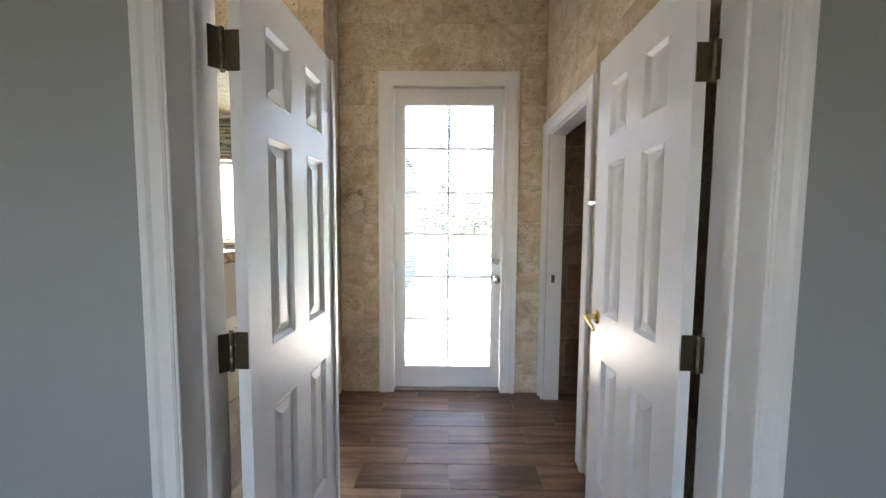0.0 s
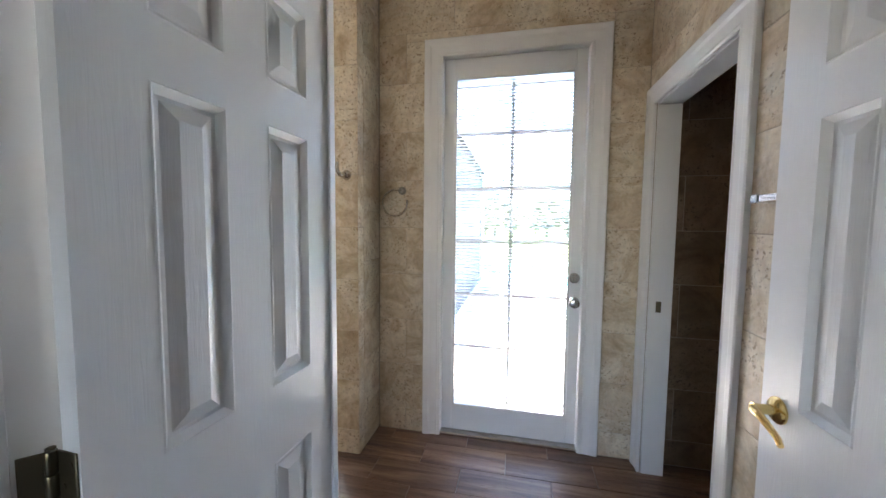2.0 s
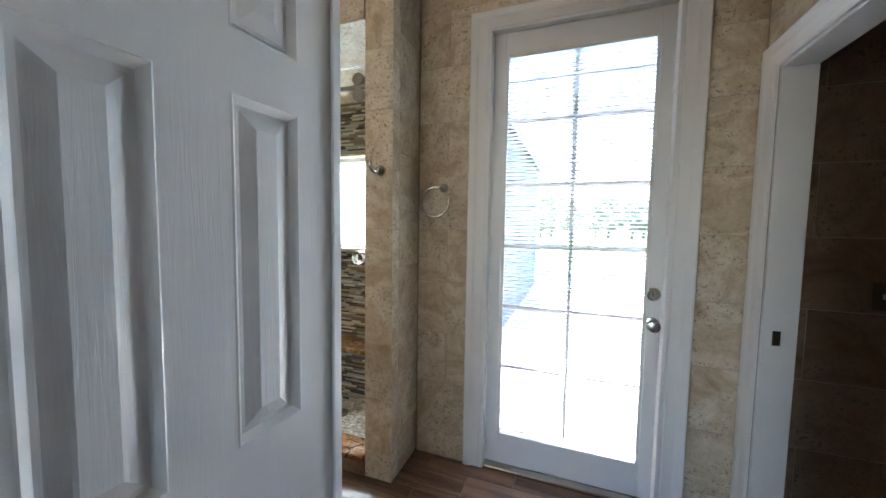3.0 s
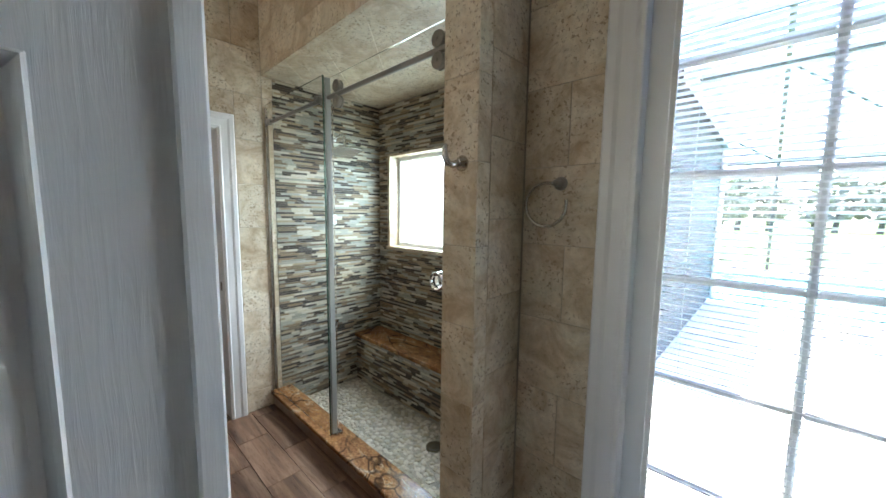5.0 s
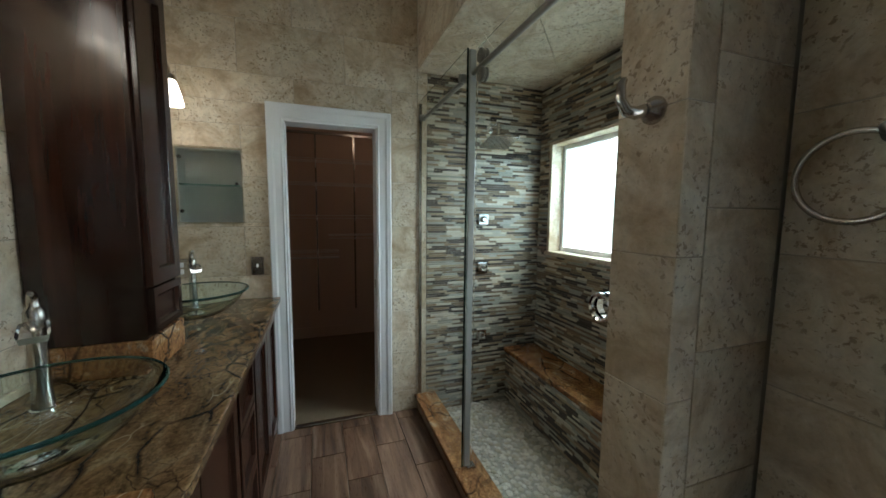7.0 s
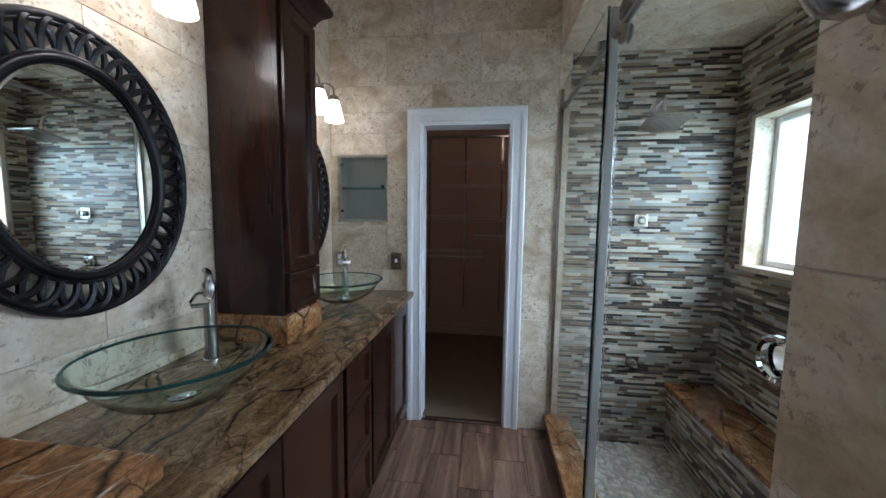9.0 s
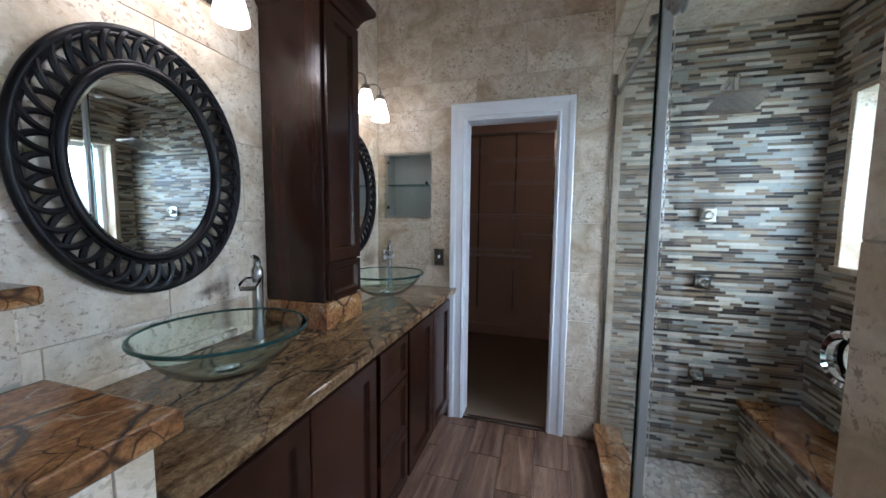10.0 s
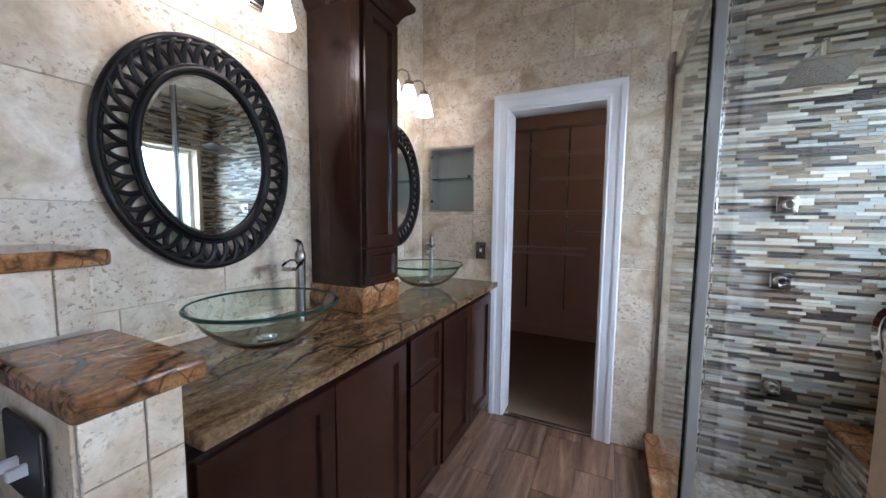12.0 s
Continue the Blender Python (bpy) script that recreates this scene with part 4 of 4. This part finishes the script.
part("knob", lathe(bmesh.new(), ((0.006, -0.001), (0.006, 0.012), (0.010, 0.016), (0.008, 0.022)), (-2.650, 1.572, 1.625), "X", 14), BRONZE, mc, smooth=True)
o = thing("wall_outlet", (-2.65, 1.262, 1.125), "brushed nickel outlet plate beside the basin", "wall outlet")
part("plate", boxes((-2.652, 1.226, 1.068, -2.645, 1.298, 1.182), bevel=0.003, seg=2), NICKEL, o)
for z in (1.105, 1.145):
    part("socket", boxes((-2.6449, 1.248, z - 0.014, -2.6425, 1.276, z + 0.014), bevel=0.001), WHITE, o, "white socket face")
o = thing("light_switch", (-2.65, 1.662, 1.125), "brushed nickel toggle switch plate", "light switch")
part("plate", boxes((-2.652, 1.626, 1.068, -2.645, 1.698, 1.182), bevel=0.003, seg=2), NICKEL, o)
part("toggle", boxes((-2.6449, 1.657, 1.117, -2.632, 1.667, 1.137), bevel=0.002), WHITE, o)

# robe hook, towel ring, towel bar
h = thing("robe_hook", (-0.806, 2.70, 1.67), "brushed nickel robe hook on the tiled pier", "hook")
part("base", lathe(bmesh.new(), ((0.029, 0.0), (0.028, -0.008), (0.019, -0.018), (0.013, -0.026)), (-0.795, 2.70, 1.668), "Y", 24), NICKEL, h, smooth=True)
part("prong", tube(bmesh.new(), [(-0.800, 2.678, 1.668), (-0.802, 2.655, 1.660), (-0.806, 2.635, 1.664), (-0.812, 2.624, 1.685), (-0.814, 2.626, 1.715), (-0.815, 2.634, 1.728)], [0.013, 0.013, 0.012, 0.011, 0.009, 0.007], 12), NICKEL, h, smooth=True)
h = thing("towel_ring", (-0.572, 3.01, 1.606), "brushed nickel open towel ring on the tiled wall", "towel ring")
part("base", lathe(bmesh.new(), ((0.026, 0.0), (0.025, -0.008), (0.014, -0.014), (0.011, -0.040), (0.012, -0.048), (0.010, -0.054), (0.005, -0.058), (0.0015, -0.059)), (-0.562, 3.01, 1.606), "Y", 24), GUNMETAL, h, smooth=True)
arc = [radians(70 + i * 9.5) for i in range(33)]
part("ring", tube(bmesh.new(), [(-0.600 + 0.083 * math.cos(q), 2.965, 1.525 + 0.083 * math.sin(q)) for q in arc], 0.0065, 10), NICKEL, h, "open nickel ring", smooth=True)
h = thing("towel_bar", (0.88, 1.65, 1.465), "chrome towel bar on the tiled partition", "towel bar")
part("bar", boxes((0.805, 1.35, 1.455, 0.815, 1.96, 1.475), bevel=0.002), CHROME, h)
for y in (1.36, 1.94):
    part("post", boxes((0.80, y - 0.012, 1.452, 0.8795, y + 0.012, 1.478), bevel=0.003), CHROME, h)
o = thing("outlet_plate", (1.33, 3.01, 1.14), "brown bronze switch plate in the toilet room", "light switch")
part("plate", boxes((1.27, 3.003, 1.08, 1.385, 3.0095, 1.195), bevel=0.003, seg=2), AGED, o)
for x in (1.305, 1.35):
    part("toggle", boxes((x - 0.005, 2.992, 1.128, x + 0.005, 3.0028, 1.148)), WHITE, o)

# ---- closet fittings ----
for y in (1.58, 2.0, 2.42):
    s = thing("shelf_standard", (-4.495, y, 0.32), "slotted metal shelf standard on the closet wall", "shelf bracket", group="shelf standards")
    part("rail", boxes((-4.4995, y - 0.011, 0.32, -4.488, y + 0.011, 2.335), bevel=0.001), NICKEL, s)
    sb = bmesh.new()
    for i in range(62):
        box(sb, -4.4878, y - 0.004, 0.35 + i * 0.032, -4.4872, y + 0.004, 0.366 + i * 0.032)
    part("slots", sb, BLACK, s)
t = thing("closet_hang_track", (-4.49, 1.98, 2.34), "white metal hang track under the closet ceiling", "rail")
part("rail", boxes((-4.4995, 1.0, 2.336, -4.482, 2.98, 2.366), bevel=0.002), NICKEL, t)


def wire_shelf(y0, y1, z, deep, rod=False):
    t = thing("wire_shelf", (-4.48, (y0 + y1) / 2, z), "white wire closet shelf on brackets", "shelf", group="wire shelves")
    wb = bmesh.new()
    for x in (-4.478, -4.478 + deep / 2, -4.478 + deep):
        tube(wb, [(x, y0, z), (x, y1, z)], 0.003, 5)
    tube(wb, [(-4.478 + deep, y0, z - 0.03), (-4.478 + deep, y1, z - 0.03)], 0.003, 5)
    n = int((y1 - y0) / 0.03)
    for i in range(n + 1):
        y = y0 + (y1 - y0) * i / n
        box(wb, -4.478, y - 0.0012, z + 0.003, -4.478 + deep, y + 0.0012, z + 0.0054)
    part("wire_grid", wb, WIRE, t)
    for y in (1.58, 2.0, 2.42):
        if y0 - 0.02 <= y <= y1 + 0.02:
            part("bracket", tube(bmesh.new(), [(-4.486, y, z - 0.06), (-4.478 + deep * 0.9, y, z - 0.006)], 0.004, 6), WIRE, t)
    if rod:
        part("hanging_rod", tube(bmesh.new(), [(-4.478 + deep, y0, z - 0.055), (-4.478 + deep, y1, z - 0.055)], 0.012, 10), WIRE, t, smooth=True)


WIRE = painted("white_wire_coating", (0.62, 0.58, 0.54), 0.4)
for row in ((1.05, 1.66, 2.14, 0.3, False), (1.74, 2.95, 2.03, 0.3, False), (1.74, 2.95, 1.78, 0.3, False), (1.42, 2.95, 1.435, 0.3, False), (1.05, 2.22, 1.04, 0.3, True), (2.12, 2.95, 1.22, 0.3, False)):
    wire_shelf(*row)
structure("baseboard", boxes((-4.5, 0.9, 0.006, -4.485, 3.08, 0.13), bevel=0.004), TAN, "tan painted closet baseboard", "baseboard")

# Unseen lamp added for the warm light high on the closet walls.
cl = thing("added_closet_lamp", (-3.5, 2.55, 2.5), "unseen lit opal glass lamp added under the closet ceiling", "ceiling lamp")
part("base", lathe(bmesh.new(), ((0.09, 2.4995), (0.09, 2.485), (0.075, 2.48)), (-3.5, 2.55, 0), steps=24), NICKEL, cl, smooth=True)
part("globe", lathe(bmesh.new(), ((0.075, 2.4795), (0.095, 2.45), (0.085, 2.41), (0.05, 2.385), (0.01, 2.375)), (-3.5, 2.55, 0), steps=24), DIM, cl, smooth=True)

# ---- outdoors ----
ground = structure("ground", boxes((-300, 3.9, -0.32, 300, 400, -0.22)), GRASS, "wide green lawn behind the house", "ground")
patio = structure("pavement", boxes((-9, 3.87, -0.2199, -0.72, 9.5, -0.03), (-0.72, 3.17, -0.2199, 14, 9.5, -0.03)), CONCRETE, "pale concrete pool patio in full sun", "patio")
pool = structure("water", boxes((-4.2, 9.5, -0.219, 9.0, 14.0, -0.09)), WATER, "turquoise swimming pool water", "pool")
structure("pavement_far", boxes((-9, 14.0, -0.2199, 14, 15.5, -0.03)), CONCRETE, "pale concrete pool deck beyond the water", "patio")
cage = thing("screen_enclosure", (0, 9, -0.03), "bronze aluminium pool screen enclosure frame", "pool cage")
for x in (-6.0, -3.0, 0.0, 3.0, 6.0, 9.0):
    part("post", boxes((x - 0.04, 15.2, -0.03, x + 0.04, 15.3, 3.0)), CAGE, cage)
    part("rafter", tube(bmesh.new(), [(x, 3.6, 3.1), (x, 6.5, 4.7), (x, 12.2, 4.7), (x, 15.25, 3.0)], 0.05, 6), CAGE, cage)
for y, z in ((15.25, 3.0), (12.2, 4.7), (9.4, 4.7), (6.5, 4.7)):
    part("purlin", tube(bmesh.new(), [(-6, y, z), (9, y, z)], 0.045, 6), CAGE, cage)
for x0 in (-6.0, -3.0, 0.0, 3.0, 6.0):
    part("brace", tube(bmesh.new(), [(x0, 12.2, 4.7), (x0 + 3.0, 15.25, 3.0)], 0.03, 6), CAGE, cage)
    part("brace", tube(bmesh.new(), [(x0 + 3.0, 6.5, 4.7), (x0, 9.4, 4.7)], 0.03, 6), CAGE, cage)
wing = thing("house_wing", (-2.2, 7.5, -0.03), "grey boarded house wing with a low roof beside the patio", "house")
part("wall", boxes((-4.2, 5.6, -0.03, -0.76, 10.0, 2.75)), STUCCO, wing)
for i in range(22):
    part("board", boxes((-0.7595, 5.6 + i * 0.2, -0.03, -0.738, 5.787 + i * 0.2, 2.72), bevel=0.004), STUCCO, wing)
rb = bmesh.new()
vs = [rb.verts.new(q) for q in ((-4.6, 5.3, 2.75), (-0.6, 5.3, 2.75), (-0.6, 10.3, 2.75), (-4.6, 10.3, 2.75), (-2.6, 7.2, 3.9), (-2.6, 8.4, 3.9))]
for f in ((0, 1, 2, 3), (0, 1, 4), (1, 2, 5, 4), (2, 3, 5), (3, 0, 4, 5)):
    rb.faces.new([vs[i] for i in f])
part("roof", rb, ROOF, wing)
part("fascia", boxes((-0.60, 5.3, 2.62, -0.575, 10.3, 2.76)), WHITE, wing)
part("downpipe", tube(bmesh.new(), [(-0.69, 9.8, -0.03), (-0.69, 9.8, 2.65)], 0.04, 8), WHITE, wing)


def far_tree(x, y, s):
    t = thing("tree", (x, y, -0.22), "leafy tree at the edge of the lawn, greyed as if in glare", "tree", group="far trees")
    part("trunk", tube(bmesh.new(), [(x, y, -0.22), (x + 0.1 * s, y, 1.2 * s), (x, y + 0.1, 2.6 * s)], [0.22 * s, 0.16 * s, 0.08 * s], 8), ROOF, t)
    cb = bmesh.new()
    for i in range(110):
        a, q = random.uniform(0, 2 * math.pi), random.random() ** 0.6
        zz = random.uniform(-1, 1)
        rad = 2.0 * s * q * math.sqrt(max(0.05, 1 - zz * zz))
        m = Matrix.Translation((x + rad * math.cos(a), y + rad * math.sin(a), 2.7 * s + zz * 1.8 * s)) @ Euler((random.uniform(0, 3), random.uniform(0, 3), 0)).to_matrix().to_4x4() @ Matrix.Diagonal((1, 1, random.uniform(0.3, 0.6), 1))
        bmesh.ops.create_icosphere(cb, subdivisions=1, radius=random.uniform(0.22, 0.45) * s, matrix=m)
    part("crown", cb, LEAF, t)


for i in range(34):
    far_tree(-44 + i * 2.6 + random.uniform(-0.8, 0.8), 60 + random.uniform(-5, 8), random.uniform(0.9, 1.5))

# ---- tiles, planks, mosaic ----
S3 = 0.003
lay("tile", north, facing_south(3.013), (-0.72, 0.88, 0, HIGH), TILE, (-0.232, ROWS0), TRAV, holes=[(-0.40, 0.66, -1, 2.53)])
# Toilet room tiles: dimness sits in their darkened colour.
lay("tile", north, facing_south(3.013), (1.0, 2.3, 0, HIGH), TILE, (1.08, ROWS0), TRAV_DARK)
lay("tile", east, facing_west(0.883), (-3.01, -1.205, 0, HIGH), TILE, (-2.1, ROWS0), TRAV, holes=[(-2.99, -2.10, -1, 2.12)])
lay("tile", south, facing_north(1.197), (0.62, 2.66, 0, HIGH), TILE, (1.50, ROWS0), TRAV, holes=[(0.62, 0.775, -1, 0.9)])
lay("tile", south, facing_north(1.197), (-0.88, 0.62, 2.10, HIGH), TILE, (0.28, ROWS0), TRAV)
lay("tile", south, facing_north(1.197), (-0.88, -0.857, 0, 2.10), TILE, (0.28, ROWS0), TRAV)
lay("tile", south, facing_north(1.197), (0.532, 0.62, 0, 2.10), TILE, (0.28, ROWS0), TRAV)
lay("tile", west, facing_east(-2.663), (1.20, 2.69, 0, HIGH), TILE, (1.90, ROWS0), TRAV, holes=[(1.75, 2.49, -1, 2.11), (1.20, 1.75, -1, 0.89), (1.265, 1.592, 1.395, 1.825)])
lay("tile", west, facing_east(-2.663), (2.69, 2.765, -0.04, 2.43), TILE, (2.5, ROWS0), TRAV)
lay("tile", header, facing_south(2.693), (-2.66, -0.89, 2.43, HIGH), TILE, (-2.1, ROWS0), TRAV)
lay("tile", pier, facing_south(2.701), (-0.89, -0.725, 0, HIGH), TILE, (-1.0, ROWS0), TRAV)
lay("tile", pier, facing_east(-0.728), (2.698, 2.775, 0, HIGH), (0.61, 0.304), (2.698, ROWS0), TRAV)
lay("tile", pier, facing_east(-0.728), (2.775, 3.01, 0, HIGH), (0.61, 0.304), (2.775, ROWS0 + 0.10), TRAV)
lay("tile", body, Matrix.Translation(-ORIGIN[body.name]) @ facing_north(1.785), (0.608, 0.745, 0, 1.044), (0.082, 0.304), (0.690, 0.018), TRAV, depth=0.005, shift=0)
lay("tile", body, Matrix.Translation(-ORIGIN[body.name]) @ facing_north(1.46), (0.608, 0.745, 1.087, 1.225), (0.082, 0.304), (0.69, 1.085), TRAV, depth=0.005, shift=0)
lay("tile", body, Matrix.Translation(-ORIGIN[body.name]) @ facing_east(-0.608), (1.204, 1.785, 0, 1.044), (0.61, 0.304), (1.3, 0.152), TRAV, depth=0.005)
lay("tile", body, Matrix.Translation(-ORIGIN[body.name]) @ facing_west(-0.745), (-1.46, -1.204, 0.953, 1.225), (0.61, 0.304), (-1.9, 0.921), TRAV, depth=0.005)
lay("plank", floor, plane_of((0, 0, -0.009), X, Y, Z), (-2.66, 2.3, 1.20, 3.01), (0.492, 0.190), (0.384, 2.527), FLOOR_WOOD,
    holes=[(-3, -0.728, 2.70, 4)], depth=0.009, joint=0.0025)

# shower ceiling, laid on the diagonal
cb = boxes((-2.66, 2.80, 2.436, -0.89, 3.714, 2.50))
a = 0.305
for i in range(-14, 14):
    for j in range(-14, 14):
        c = Vector(((i + j) * a / math.sqrt(2) - 1.7, (i - j) * a / math.sqrt(2) + 3.2, 0))
        h = a / math.sqrt(2) - 0.002
        pts = [c + Vector(q) for q in ((h, 0, 0), (0, h, 0), (-h, 0, 0), (0, -h, 0))]
        for axis, lim, sgn in ((0, -2.658, 1), (0, -0.892, -1), (1, 2.69, 1), (1, 3.70, -1)):
            out = []
            for p, q in zip(pts, pts[1:] + pts[:1]):
                dp, dq = sgn * (p[axis] - lim), sgn * (q[axis] - lim)
                if dp >= 0:
                    out.append(p)
                if dp * dq < 0:
                    out.append(p + (q - p) * (dp / (dp - dq)))
            pts = out
            if len(pts) < 3:
                break
        if len(pts) >= 3:
            lowr = [cb.verts.new((p.x, p.y, 2.428)) for p in pts]
            up = [cb.verts.new((p.x, p.y, 2.4355)) for p in pts]
            cb.faces.new(lowr)
            for q in range(len(pts)):
                cb.faces.new((lowr[q], lowr[(q + 1) % len(pts)], up[(q + 1) % len(pts)], up[q]))
structure("ceiling_shower", cb, TRAV, "diagonal travertine tiled shower ceiling", "ceiling")


def mosaic(parent, base, span, holes=(), picked=None):
    """Thin random strips; those inside picked become objects, the rest one mesh."""
    u0, u1, v0, v1 = span
    pitch, joint, depth = 0.0160, 0.0014, 0.006
    verts, faces = [], []
    rng = random.Random(int(abs(u0) * 1000) + int(abs(v0) * 100) + 5)
    v = v0
    single = 0
    while v < v1:
        u = u0 - rng.uniform(0, 0.15)
        while u < u1:
            w = rng.choice((0.055, 0.065, 0.09, 0.12, 0.12, 0.145, 0.19))
            for p0, p1, q0, q1 in cut_rect((max(u, u0), min(u + w, u1), v, min(v + pitch, v1)), holes):
                if p1 - p0 < 0.008 or q1 - q0 < 0.008:
                    continue
                d = depth + rng.choice((0.0, 0.0, 0.0012))
                cu, cv = (p0 + p1) / 2, (q0 + q1) / 2
                if picked and picked[0] < cu < picked[1] and picked[2] < cv < picked[3] and single < 300:
                    ob = new("mosaic_strip", piece_mesh("mosaic_strip", round((p1 - p0 - joint) * 200) / 200, q1 - q0 - joint, 0.006, MOSAIC, 0.0006))
                    ob.parent = parent
                    ob.matrix_basis = base @ Matrix.Translation((cu, cv, 0))
                    single += 1
                    continue
                i = len(verts)
                hw, hh, c = (p1 - p0 - joint) / 2, (q1 - q0 - joint) / 2, 0.0006
                for inset, n in ((0, 0), (0, d - c), (c, d)):
                    for sx, sy in ((-1, -1), (1, -1), (1, 1), (-1, 1)):
                        verts.append(base @ Vector((cu + sx * (hw - inset), cv + sy * (hh - inset), n)))
                for ring in (0, 4):
                    for q in range(4):
                        faces.append((i + ring + q, i + ring + (q + 1) % 4, i + ring + 4 + (q + 1) % 4, i + ring + 4 + q))
                faces.append((i + 8, i + 9, i + 10, i + 11))
            u += w
        v += pitch
    me = bpy.data.meshes.new("mosaic_field")
    me.from_pydata([tuple(p) for p in verts], [], faces)
    me.materials.append(MOSAIC)
    ob = new("mosaic_field", me)
    ob.parent = parent
    tagged(ob, kind="stuff")


mosaic(west, facing_east(-2.663), (2.765, 3.706, -0.04, 2.43), picked=(2.78, 3.2, 1.0, 2.3))
mosaic(shower_back, facing_south(3.714), (-2.66, -0.89, -0.04, 2.43), holes=[(-2.545, -1.235, 1.15, 2.0)])
mosaic(bench_body, Matrix.Translation(-ORIGIN[bench_body.name]) @ facing_south(3.445), (-2.66, -0.895, -0.038, 0.36))
lay("tile", pier, facing_west(-0.89), (-3.706, -2.72, -0.04, 2.43), TILE, (-3.0, ROWS0), TRAV)

# pebbles
verts, faces = [], []
rng = random.Random(11)
step = 0.034
for i in range(int(1.76 / step)):
    for j in range(int(0.64 / step)):
        cx = -2.655 + (i + 0.5 + rng.uniform(-0.34, 0.34) + 0.5 * (j % 2)) * step
        cy = 2.81 + (j + 0.5 + rng.uniform(-0.32, 0.32)) * step
        r, st, a0 = step * rng.uniform(0.40, 0.68), rng.uniform(0.72, 1.3), rng.uniform(0, 3.14)
        base = len(verts)
        for k2, hgt in ((1.0, 0.0), (0.9, 0.004), (0.55, 0.0065)):
            for q in range(7):
                a = 2 * math.pi * q / 7
                x, y = r * k2 * st * math.cos(a), r * k2 / st * math.sin(a)
                verts.append((cx + x * math.cos(a0) - y * math.sin(a0), cy + x * math.sin(a0) + y * math.cos(a0), -0.0402 + hgt * (0.85 + 0.3 * ((i * 7 + j * 3) % 5) / 4)))
        for ring in (0, 7):
            for q in range(7):
                faces.append((base + ring + q, base + ring + (q + 1) % 7, base + ring + 7 + (q + 1) % 7, base + ring + 7 + q))
        faces.append(tuple(base + 14 + q for q in range(7)))
me = bpy.data.meshes.new("pebbles")
me.from_pydata(verts, [], faces)
me.materials.append(PEBBLE)
ob = new("pebbles", me)
ob.parent = shower_floor
tagged(ob, kind="stuff")
